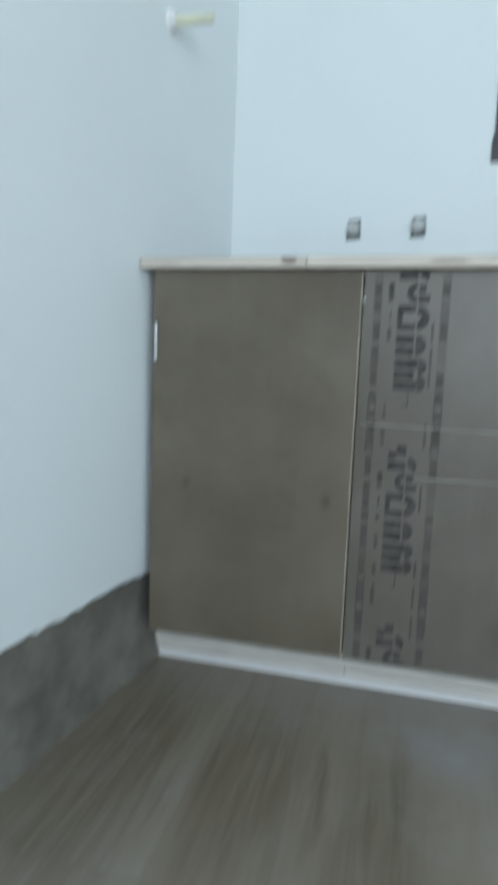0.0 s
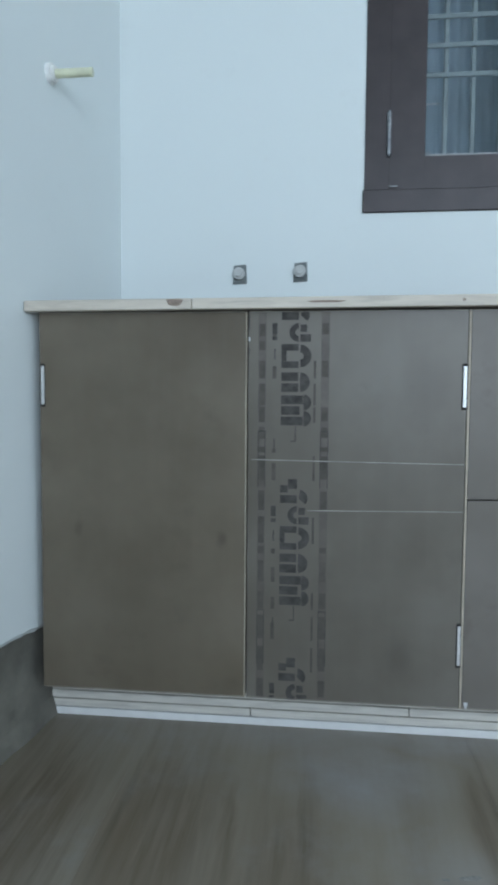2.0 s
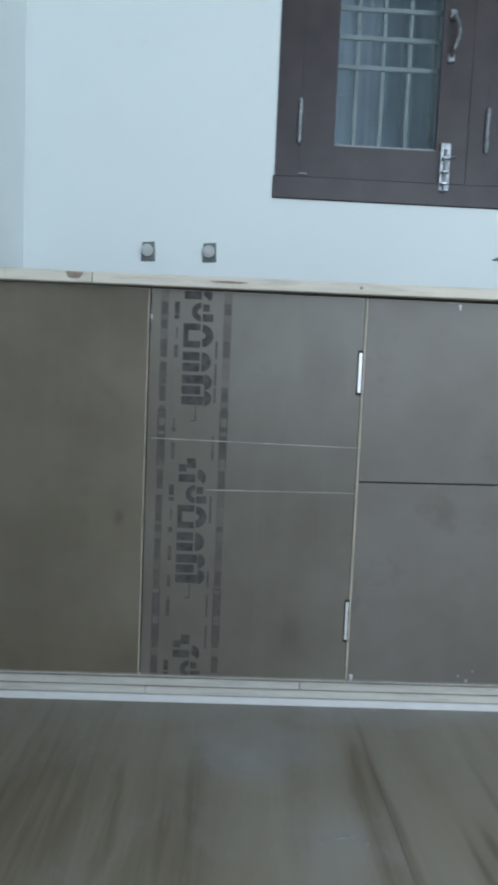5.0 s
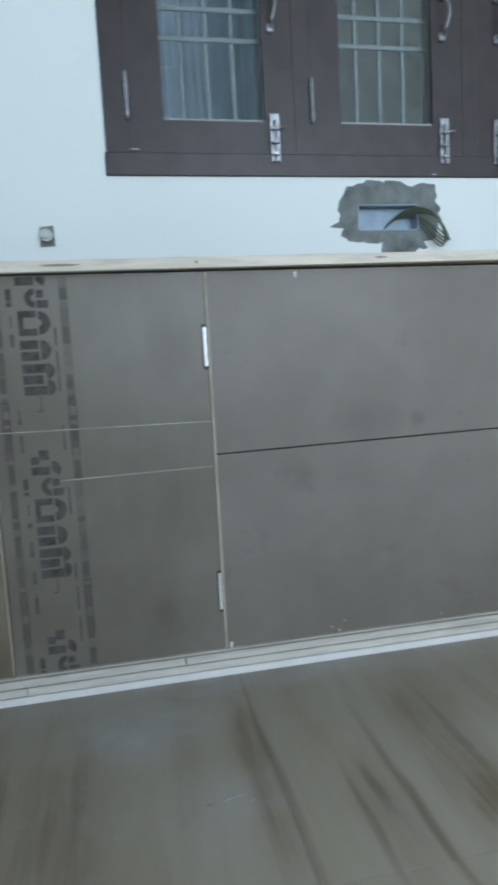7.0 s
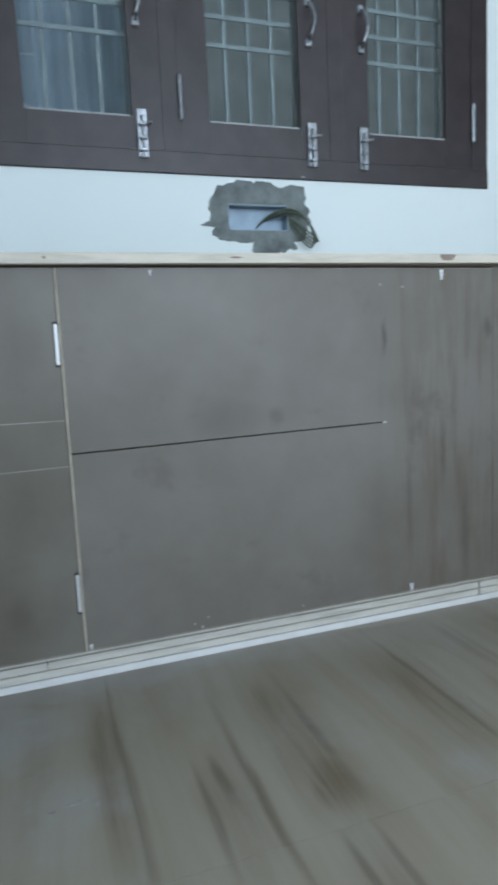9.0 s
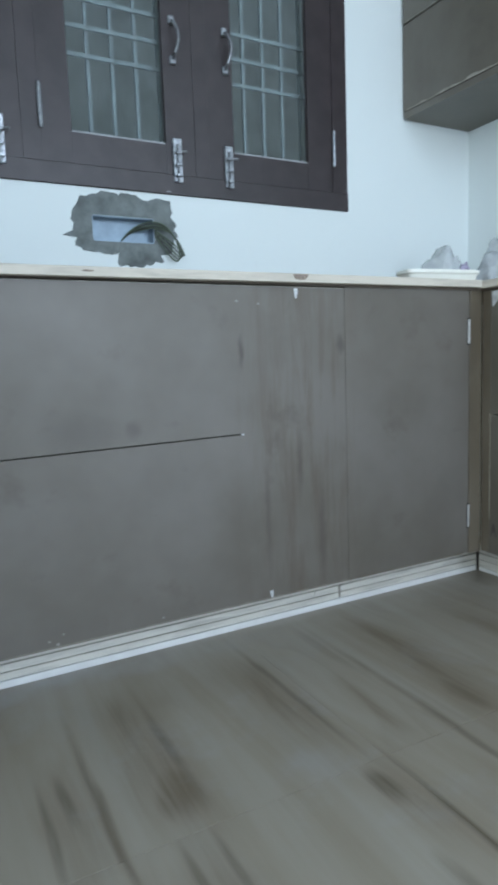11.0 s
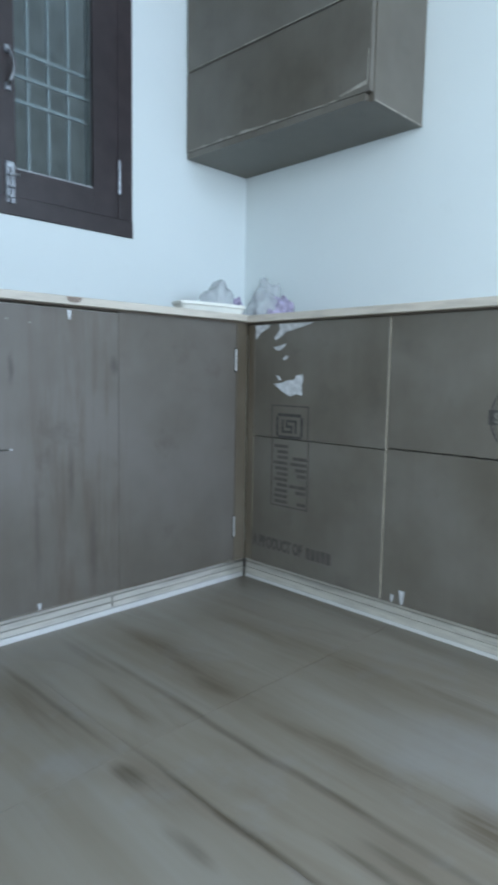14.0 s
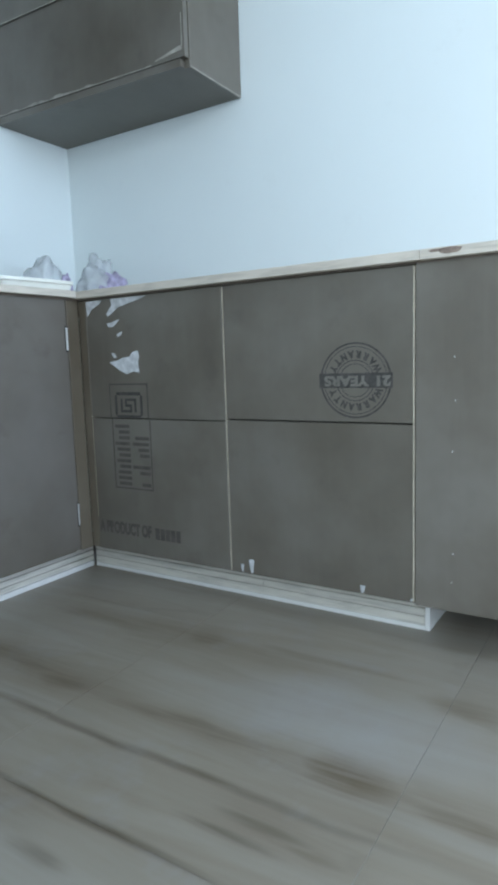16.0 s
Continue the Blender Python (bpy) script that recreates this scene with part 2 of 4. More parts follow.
def wood_tile():
    # ceramic tile printed as long grey-brown boards; the figure runs along y
    m, t, b = material("wood_print_tile", 0.36)
    place = t.nodes.new("ShaderNodeNewGeometry").outputs["Position"]
    long = t.nodes.new("ShaderNodeMapping")
    long.inputs["Scale"].default_value = (5.3, 0.64, 1)
    t.links.new(place, long.inputs["Vector"])
    band = noise_fac(t, long.outputs[0], 1.5, 4, 0.55, 0.9)
    c = ramp(t, band, [(0.30, (0.216, 0.181, 0.137)), (0.42, (0.240, 0.206, 0.159)), (0.54, (0.262, 0.230, 0.184)), (0.72, (0.284, 0.258, 0.216))])
    # faint contour lines of a stretched noise
    field = noise_fac(t, coords(t, (3.4, 0.42, 1), shuffle=17.0), 1.6, 2.0, 0.45, 0.5)
    times = t.nodes.new("ShaderNodeMath")
    times.operation = "MULTIPLY"
    times.inputs[1].default_value = 9.0
    t.links.new(field, times.inputs[0])
    saw = t.nodes.new("ShaderNodeMath")
    saw.operation = "FRACT"
    t.links.new(times.outputs[0], saw.inputs[0])
    line = ramp(t, saw.outputs[0], [(0.0, grey(0.0)), (0.45, grey(0.02)), (0.80, grey(0.13)), (0.93, grey(0.22)), (1.0, grey(0.0))])
    mask = ramp(t, noise_fac(t, coords(t, (1.6, 0.5, 1), shuffle=23.0), 2.2, 2, 0.5), [(0.42, grey(0.0)), (0.62, grey(1.0))])
    c = mix(t, mix(t, 1.0, line, mask, "MULTIPLY"), c, (0.135, 0.108, 0.078))
    # broad brown flames and knots with the left floor's shade painted in, then the thin dark lines between the boards
    fibre = ramp(t, noise_fac(t, coords(t, (46, 3.2, 1)), 1.4, 4, 0.6, 0.4), [(0.32, grey(0.45)), (0.62, grey(1.0))])
    broad = spots(t, swayed(t, place, (11, 5, 1), (0.050, 0.10, 0), 3.0), STREAKS + BANDS + BROAD_AND_SHADE)
    c = mix(t, mix(t, 1.0, broad, fibre, "MULTIPLY"), c, (0.112, 0.081, 0.047))
    thin = spots(t, swayed(t, place, (5, 4, 1), (0.026, 0.06, 0)), LINES)
    c = mix(t, mix(t, 1.0, thin, fibre, "MULTIPLY"), c, (0.086, 0.064, 0.040))
    fine = noise_fac(t, coords(t, (60, 3, 1), shuffle=4.0), 2.2, 5, 0.6)
    c = mix(t, ramp(t, fine, [(0.35, grey(0.0)), (0.75, grey(0.13))]), c, (0.32, 0.305, 0.265))
    # pale plaster dust, trodden about; along the plinth it also paints the floor's bluish reflection
    cloud = noise_fac(t, coords(t), 4.0, 6, 0.7)
    c = mix(t, ramp(t, cloud, [(0.54, grey(0)), (0.80, grey(0.35))]), c, (0.33, 0.34, 0.36))
    dust_sheen = spots(t, swayed(t, place, (7, 7, 1), (0.20, 0.16, 0), 4.0), DUST_AND_SHEEN)
    c = mix(t, mix(t, 1.0, dust_sheen, ramp(t, noise_fac(t, coords(t), 11.0, 5, 0.6), [(0.30, grey(0.35)), (0.65, grey(1.0))]), "MULTIPLY"), c, (0.35, 0.355, 0.375))
    t.links.new(c, b.inputs["Base Color"])
    t.links.new(ramp(t, cloud, [(0.4, grey(0.29)), (0.8, grey(0.50))]), b.inputs["Roughness"])
    bump(t, b, fine, 0.05, 0.0006)
    return m


def glass_material():
    # thin pane: clear, with a mirror film that Fresnel weighs
    m, t, b = material("window_glass", 0.03)
    clear = t.nodes.new("ShaderNodeBsdfTransparent")
    clear.inputs[0].default_value = (0.86, 0.91, 0.92, 1)
    gloss = t.nodes.new("ShaderNodeBsdfGlossy")
    gloss.inputs["Roughness"].default_value = 0.04
    weigh = node(t, "ShaderNodeFresnel", IOR=1.22)
    both = t.nodes.new("ShaderNodeMixShader")
    t.links.new(weigh.outputs[0], both.inputs[0])
    t.links.new(clear.outputs[0], both.inputs[1])
    t.links.new(gloss.outputs[0], both.inputs[2])
    t.links.new(both.outputs[0], t.nodes["Material Output"].inputs["Surface"])
    t.nodes.remove(b)
    return m


PAINT = wall_paint("white_wall_paint", (0.738, 0.790, 0.788))
CEILING = wall_paint("white_ceiling_paint", (0.78, 0.78, 0.77))
# the wide faint oval paints shade on the first door's lower left
FILM, STAINED = film_ply("film_faced_plywood", (1.16, 1.11, 1.01), ((0.041, 0.407, 0.013, 0.020, 0.55), (-0.12, 0.26, 0.16, 0.20, 0.16), (-0.235, 0.42, 0.012, 0.02, 0.4))), stained_ply()
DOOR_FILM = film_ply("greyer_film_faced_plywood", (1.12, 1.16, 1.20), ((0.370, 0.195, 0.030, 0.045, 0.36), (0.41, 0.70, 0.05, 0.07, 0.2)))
PANEL_FILM = film_ply("pale_film_faced_plywood", (1.38, 1.45, 1.52))
GREY_FILM = film_ply("grey_film_faced_plywood", (1.165, 1.215, 1.25))
PINE = pine("pine_edge", (0.60, 0.54, 0.46))
BATTEN = pine("plywood_batten", (0.70, 0.67, 0.60), False)
PALE_EDGE = simple("raw_plywood_edge", (0.52, 0.46, 0.37), 0.7)
WHITE_BOARD = simple("white_board", (0.80, 0.80, 0.78), 0.5, 0, 0.04)
CARCASS = simple("cabinet_inside", (0.16, 0.13, 0.10), 0.7)
WORN_EDGE = simple("worn_plywood_edge", (0.30, 0.28, 0.24), 0.6, 0, 0.35, 40)
TILE = wood_tile()
GROUT = simple("tile_grout", (0.27, 0.255, 0.225), 0.9)
CEMENT = simple("bare_cement", (0.150, 0.168, 0.166), 0.9, 0, 0.35, 26)
DADO = simple("unpainted_plaster", (0.152, 0.146, 0.122), 0.9, 0, 0.28, 13)
FRAME_PAINT = simple("dark_brown_enamel", (0.031, 0.022, 0.024), 0.42, 0, 0.25, 18)
GLASS = glass_material()
STEEL = simple("bright_steel", (0.30, 0.31, 0.33), 0.30, 0.95, 0.35, 90)
PLATE = simple("zinc_plate", (0.66, 0.66, 0.66), 0.4, 0.5, 0.06)
GRILLE = simple("grey_grille_paint", (0.30, 0.318, 0.32), 0.55)
PUTTY = simple("pale_putty", (0.32, 0.33, 0.34), 0.6)
OUTSIDE = simple("outside_render", (0.255, 0.29, 0.285), 0.9, 0, 0.2, 6)
SHEET = simple("pale_blue_sheet", (0.56, 0.63, 0.70), 0.6, 0, 0.1, 8)
INK = simple("faded_black_ink", (0.055, 0.051, 0.047), 0.85, 0, 0.45, 60)
PALE_INK = simple("worn_black_ink", (0.080, 0.072, 0.062), 0.85, 0, 0.25, 40)
CHALK = simple("white_chalk", (0.30, 0.29, 0.27), 0.9, 0, 0.35, 25)
PAPER = simple("torn_white_paper", (0.54, 0.55, 0.56), 0.7, 0, 0.25, 60)
SPECK = simple("dried_plaster", (0.25, 0.25, 0.24), 0.9, 0, 0.35, 90)
RIBBON_TEXT = simple("bare_ply_in_print", (0.15, 0.14, 0.12), 0.5)
PIPE = simple("cream_plastic_pipe", (0.62, 0.63, 0.46), 0.45)
FLANGE = simple("white_plastic_flange", (0.78, 0.78, 0.76), 0.4)
PLUG = simple("grey_plastic_plug", (0.48, 0.49, 0.48), 0.5)
BOX_IN = simple("switch_box_inside", (0.20, 0.27, 0.335), 0.4, 0.2)
WIRE_GREEN = simple("green_wire_sheath", (0.08, 0.11, 0.07), 0.5)
WIRE_BLACK = simple("black_wire_sheath", (0.03, 0.03, 0.03), 0.5)
TRAY = simple("white_plastic_tray", (0.78, 0.77, 0.70), 0.35, 0, 0.03)
BAG_CLEAR = simple("clear_crumpled_plastic", (0.58, 0.61, 0.63), 0.22)
BAG_CLEAR.node_tree.nodes["Principled BSDF"].inputs["Alpha"].default_value = 0.55
BAG_PRINT = simple("lilac_printed_plastic", (0.34, 0.30, 0.42), 0.3, 0, 0.5, 60)
# near-black that puts the shade of gaps into the colour
GAP_SHADE = simple("gap_shade_black", (0.02, 0.018, 0.016), 0.9)


# ---- mesh helpers ----
def box(bm, x0, x1, y0, y1, z0, z1, bevel=0.0):
    m = Matrix.LocRotScale(((x0 + x1) / 2, (y0 + y1) / 2, (z0 + z1) / 2), None, (abs(x1 - x0), abs(y1 - y0), abs(z1 - z0)))
    made = bmesh.ops.create_cube(bm, size=1, matrix=m)
    if bevel:
        edges = list({e for v in made["verts"] for e in v.link_edges})
        bmesh.ops.bevel(bm, geom=edges, offset=bevel, segments=1, affect="EDGES")
    return bm


def prism(bm, loop, direction):
    """A flat outline given as points, pushed out along direction."""
    a = [bm.verts.new(p) for p in loop]
    b = [bm.verts.new(Vector(p) + Vector(direction)) for p in loop]
    n = len(a)
    bm.faces.new(a)
    bm.faces.new(b[::-1])
    for i in range(n):
        bm.faces.new((a[i], b[i], b[(i + 1) % n], a[(i + 1) % n]))
    bmesh.ops.recalc_face_normals(bm, faces=bm.faces)
    return bm


def rod(bm, a, b, radius, sides=12):
    a, b = Vector(a), Vector(b)
    turn = (b - a).to_track_quat("Z", "Y").to_matrix().to_4x4()
    bmesh.ops.create_cone(bm, cap_ends=True, segments=sides, radius1=radius, radius2=radius, depth=(b - a).length,
                          matrix=Matrix.Translation((a + b) / 2) @ turn)
    return bm


def mesh_of(name, bm, mat, smooth=False):
    me = bpy.data.meshes.new(name)
    bm.to_mesh(me)
    bm.free()
    me.materials.append(mat)
    if smooth:
        for p in me.polygons:
            p.use_smooth = True
    return me


def thing(name, place, label, category, group="", kind=""):
    e = new(name)
    e.location = place
    e.empty_display_size = 0.05
    bpy.context.view_layer.update()
    return tagged(e, label, category, group, kind)


def part(name, bm, mat, parent, label="", smooth=False):
    ob = new(name, mesh_of(name, bm, mat, smooth))
    ob.parent = parent
    root = parent
    while root.parent:
        root = root.parent
    ob.matrix_parent_inverse = Matrix.Translation(root.location).inverted() if root is parent else Matrix.Identity(4)
    return tagged(ob, label)


def solo(name, bm, mat, label="", category="", kind="", smooth=False):
    return tagged(new(name, mesh_of(name, bm, mat, smooth)), label, category, "", kind)


def slab(x0, x1, y0, y1, z0, z1, bevel=0.0):
    return box(bmesh.new(), x0, x1, y0, y1, z0, z1, bevel)


# ---- room ----
def left_x(y):
    return -0.281 - 0.12 * (WALL - y)


REAR = -2.6
ROOF = 2.85
WIN_X0, WIN_X1, WIN_Z0, WIN_Z1 = 0.324, 1.766, 1.126, 2.30
NICHE = (0.950, 1.118, 0.990, 1.056)

solo("floor", slab(-0.9, 2.45, REAR - 0.2, 1.9, -0.12, -0.0012), GROUT, "grey screed floor under wood-print tiles", "floor", "structure")
solo("ceiling", slab(-0.9, 2.45, REAR - 0.2, 1.9, ROOF, ROOF + 0.12), CEILING, "plain white plastered ceiling", "ceiling", "structure")

bm = bmesh.new()
x0, x1, z0, z1 = NICHE
for a in ((-0.9, WIN_X0, 0, ROOF), (WIN_X1, 2.45, 0, ROOF), (WIN_X0, WIN_X1, WIN_Z1, ROOF), (WIN_X0, x0, 0, WIN_Z0),
          (x1, WIN_X1, 0, WIN_Z0), (x0, x1, 0, z0), (x0, x1, z1, WIN_Z0)):
    box(bm, a[0], a[1], WALL, WALL + 0.15, a[2], a[3])
box(bm, x0, x1, WALL + 0.05, WALL + 0.15, z0, z1)
solo("wall_north", bm, PAINT, "white painted wall with a dark window above the counter", "wall", "structure")

COAT = 0.020
bm = bmesh.new()
for ya, yb, za, zb in ((-1.90, REAR, 0, ROOF), (-0.40, -1.90, 0, 0.55), (-0.40, -1.90, 2.25, ROOF)):
    prism(bm, [(left_x(ya), ya, za), (left_x(yb), yb, za), (left_x(yb) - 0.15, yb, za), (left_x(ya) - 0.15, ya, za)], (0, 0, zb - za))
prism(bm, [(left_x(WALL) - COAT, WALL, 0), (left_x(-0.4) - COAT, -0.4, 0), (left_x(-0.4) - 0.15, -0.4, 0), (left_x(WALL) - 0.15, WALL, 0)], (0, 0, ROOF))
solo("wall_west", bm, PAINT, "white painted wall with a bare plaster foot", "wall", "structure")
bm = bmesh.new()
rim = []
for k in range(131):
    y = WALL - (WALL + 0.40) * k / 130
    low = 0.208 + 0.016 * noise.noise((y * 6, 0.3, 0)) + 0.010 * noise.noise((y * 23, 4, 0)) + 0.004 * noise.noise((y * 70, 8, 0))
    x = left_x(y)
    rim.append([bm.verts.new(p) for p in ((x - COAT, y, low - 0.004), (x - 0.008, y, low), (x, y, low + 0.010), (x, y, ROOF))])
for a, b in zip(rim, rim[1:]):
    for k in range(3):
        bm.faces.new((a[k], b[k], b[k + 1], a[k + 1]))
bmesh.ops.recalc_face_normals(bm, faces=bm.faces)
solo("wall_coat", bm, PAINT, "white painted plaster coat ending ragged above the floor", "wall", "structure")
# the opening south of the cabinets is unseen, added for the fill lamp
bm = slab(RIGHT, RIGHT + 0.15, -0.75, WALL, 0, ROOF)
box(bm, RIGHT, RIGHT + 0.15, REAR, -1.65, 0, ROOF)
box(bm, RIGHT, RIGHT + 0.15, -1.65, -0.75, 2.05, ROOF)
solo("wall_east", bm, PAINT, "white painted wall above the side cabinets", "wall", "structure")
bm = bmesh.new()
for a in ((left_x(REAR) - 0.15, 0.70, 0, ROOF), (2.1, RIGHT + 0.15, 0, ROOF), (0.70, 2.1, 2.3, ROOF), (0.70, 2.1, 0, 0.86)):
    box(bm, a[0], a[1], REAR - 0.15, REAR, a[2], a[3])
solo("wall_south", bm, PAINT, "white painted wall with a wide open window", "wall", "structure")

# bare rough wall showing below the plaster coat
bm = bmesh.new()
grid = []
for k in range(105):
    y = 1.66 - k * 0.02
    row = []
    for m in range(14):
        z = m * 0.02
        p = Vector((y * 9, z * 9, 0))
        x = left_x(y) - COAT + 0.006 + 0.004 * noise.noise(p) + 0.003 * noise.noise(p * 3.1) + (0.010 * (1 - m / 2) if m < 2 else 0)
        row.append(bm.verts.new((x, y, z)))
    grid.append(row)
for a, b in zip(grid, grid[1:]):
    for m in range(13):
        bm.faces.new((a[m], b[m], b[m + 1], a[m + 1]))
bmesh.ops.recalc_face_normals(bm, faces=bm.faces)
solo("trim", bm, DADO, "unpainted rough grey band along the wall foot", "wall base", "structure")

# ---- window ----
window = thing("window_1", (WIN_X0, WALL, WIN_Z0), "dark brown enamelled wooden window with three glazed casements", "window", "", "structure")
FACE = WALL - 0.004          # face of the fixed frame
IN = WALL - 0.001            # face of the casements
bm = bmesh.new()
box(bm, WIN_X0, 0.382, FACE, WALL + 0.040, WIN_Z0, WIN_Z1, 0.0005)
box(bm, 1.712, WIN_X1, FACE, WALL + 0.040, WIN_Z0, WIN_Z1, 0.0005)
part("window_frame", bm, FRAME_PAINT, window)
part("bottom_rail", slab(WIN_X0 - 0.004, WIN_X1 + 0.002, FACE - 0.002, WALL + 0.039, WIN_Z0 - 0.002, 1.178, 0.002), FRAME_PAINT, window)
part("top_rail", slab(WIN_X0 + 0.06, WIN_X1 - 0.06, FACE, WALL + 0.040, WIN_Z1 - 0.06, WIN_Z1, 0.002), FRAME_PAINT, window)
for a, b in ((0.792, 0.838), (1.250, 1.292)):
    part("mullion", slab(a, b, FACE + 0.0015, WALL + 0.040, 1.178, WIN_Z1 - 0.06, 0.0005), FRAME_PAINT, window)


def casement(c0, c1, p0, p1, hinge_x, bolt_x, bolt_low, arm):
    low, high, pane_low = 1.1785, WIN_Z1 - 0.062, 1.255
    bm = bmesh.new()
    box(bm, c0, p0, IN, IN + 0.021, low, high, 0.0003)
    box(bm, p1, c1, IN, IN + 0.021, low, high, 0.0003)
    box(bm, p0, p1, IN + 0.0005, IN + 0.021, low, pane_low, 0.0003)
    box(bm, p0, p1, IN + 0.0005, IN + 0.021, high - 0.07, high, 0.0003)
    leaf = part("casement", bm, FRAME_PAINT, window)
    pane = part("pane", slab(p0 + 0.0005, p1 - 0.0005, IN + 0.014, IN + 0.018, pane_low + 0.0005, high - 0.0705), GLASS, leaf, "clear window glass")
    pane.visible_shadow = False
    bead = bmesh.new()
    box(bead, p0, p1, IN + 0.006, IN + 0.0135, pane_low, pane_low + 0.006)
    part("bead", bead, PUTTY, leaf, "putty line along the glass")
    for z in (1.258, 1.95):
        h = bmesh.new()
        rod(h, (hinge_x, FACE - 0.004, z), (hinge_x, FACE - 0.004, z + 0.098), 0.0055, 10)
        rod(h, (hinge_x, FACE - 0.004, z - 0.004), (hinge_x, FACE - 0.004, z + 0.102), 0.0035, 8)
        part("hinge", h, STEEL, leaf, "bright steel butt hinge")
    # tower bolt across the lower rail
    bolt = bmesh.new()
    z0, z1 = bolt_low, bolt_low + 0.115
    box(bolt, bolt_x - 0.013, bolt_x + 0.013, FACE - 0.006, IN + 0.001, z0, z1, 0.002)
    rod(bolt, (bolt_x, FACE - 0.010, z0 - 0.002), (bolt_x, FACE - 0.010, z1 - 0.018), 0.0042, 8)
    for z in (z0 + 0.012, z0 + 0.040, z0 + 0.072):
        box(bolt, bolt_x - 0.0085, bolt_x + 0.0085, FACE - 0.0165, FACE - 0.005, z, z + 0.009, 0.002)
    rod(bolt, (bolt_x, FACE - 0.010, z0 + 0.078), (bolt_x + 0.022 * arm, FACE - 0.018, z0 + 0.078), 0.0035, 8)
    part("tower_bolt", bolt, STEEL, leaf, "bright steel tower bolt")
    # pull handle
    pull = bmesh.new()
    for z in (1.472, 1.572):
        box(pull, bolt_x - 0.009, bolt_x + 0.009, FACE - 0.004, IN + 0.001, z - 0.012, z + 0.012, 0.003)
        rod(pull, (bolt_x, FACE, z), (bolt_x, FACE - 0.018, z + (0.012 if z < 1.5 else -0.012)), 0.0036, 8)
    arc = [(bolt_x + 0.009 * arm * math.sin(math.pi * k / 6), FACE - 0.018 - 0.008 * math.sin(math.pi * k / 6), 1.484 + 0.076 * k / 6) for k in range(7)]
    for p, q in zip(arc, arc[1:]):
        rod(pull, p, q, 0.0042, 8)
    part("handle", pull, STEEL, leaf, "bright steel pull handle")


casement(0.382, 0.792, 0.466, 0.716, 0.380, 0.738, 1.158, 1)
casement(0.838, 1.250, 0.914, 1.166, 0.838, 1.195, 1.157, 1)
casement(1.292, 1.712, 1.372, 1.624, 1.714, 1.351, 1.156, 1)

for x, z, u in ((0.392, 1.1845, 0.010), (0.471, 1.2605, 0.006), (1.165, 1.131, 0.006)):
    part("chip", slab(x - u, x + u, FACE - 0.0030, FACE - 0.0021, z - 0.0012, z + 0.0012), PUTTY, window, "pale chip in the paint")

part("pale_line", slab(0.466, 0.500, IN + 0.0125, IN + 0.0135, 1.3795, 1.3815), PUTTY, window, "short pale line on the glass")

grille = thing("window_grille", (WIN_X0, WALL + 0.12, WIN_Z0), "grey painted iron security grille behind the glass", "window grille")
gy = WALL + 0.058
for k in range(22):
    x = 0.3897 + k * 0.0656
    if x < WIN_X1:
        part("bar", slab(x - 0.0052, x + 0.0052, gy - 0.004, gy + 0.006, WIN_Z0, WIN_Z1, 0.001), GRILLE, grille)
for z in (1.150, 1.466, 1.536, 1.604, 1.90, 1.968, 2.036):
    part("crossbar", slab(WIN_X0, WIN_X1, gy - 0.0092, gy - 0.0042, z - 0.006, z + 0.006, 0.001), GRILLE, grille)

# outside: a neighbouring wall and a ribbed sheet
solo("backdrop", slab(-3.0, 6.0, 3.3, 3.5, -0.5, 5.0), OUTSIDE, "grey rendered wall of the building next door", "wall", "structure")
solo("ground", slab(-3.0, 6.0, 1.85, 3.3, -0.5, -0.3), CEMENT, "bare cement yard outside the window", "ground", "structure")
bm = bmesh.new()
n = 90
cols = []
for i in range(n + 1):
    x = 0.15 + i * 0.0085
    y = 2.08 + 0.018 * math.sin(i * 0.55) + 0.006 * math.sin(i * 1.7)
    cols.append((bm.verts.new((x, y, -0.3)), bm.verts.new((x, y, 2.4))))
for a, b in zip(cols, cols[1:]):
    bm.faces.new((a[0], b[0], b[1], a[1]))
ribbed = solo("ribbed_sheet", bm, SHEET, "pale blue-grey ribbed sheet standing outside the window", "metal sheet", "", True)
ribbed.modifiers.new("thickness", "SOLIDIFY").thickness = 0.003


# ---- base cabinets ----
def carcass(parent, x0, x1, y0, y1, along_x=True):
    """Plywood box behind a front: two sides, floor, back rail and its pale lower edge."""
    b = bmesh.new()
    box(b, x0, x1, y0, y1, DOOR_LOW - 0.010, DOOR_LOW + 0.008)
    if along_x:
        box(b, x0, x0 + PLY, y0, y1, DOOR_LOW + 0.008, TOP - 0.024)
        box(b, x1 - PLY, x1, y0, y1, DOOR_LOW + 0.008, TOP - 0.024)
        box(b, x0 + PLY, x1 - PLY, y1 - 0.006, y1, DOOR_LOW + 0.008, TOP - 0.024)
    else:
        box(b, x0, x1, y0, y0 + PLY, DOOR_LOW + 0.008, TOP - 0.024)
        box(b, x0, x1, y1 - PLY, y1, DOOR_LOW + 0.008, TOP - 0.024)
        box(b, x1 - 0.006, x1, y0 + PLY, y1 - PLY, DOOR_LOW + 0.008, TOP - 0.024)
    return part("body", b, CARCASS, parent)


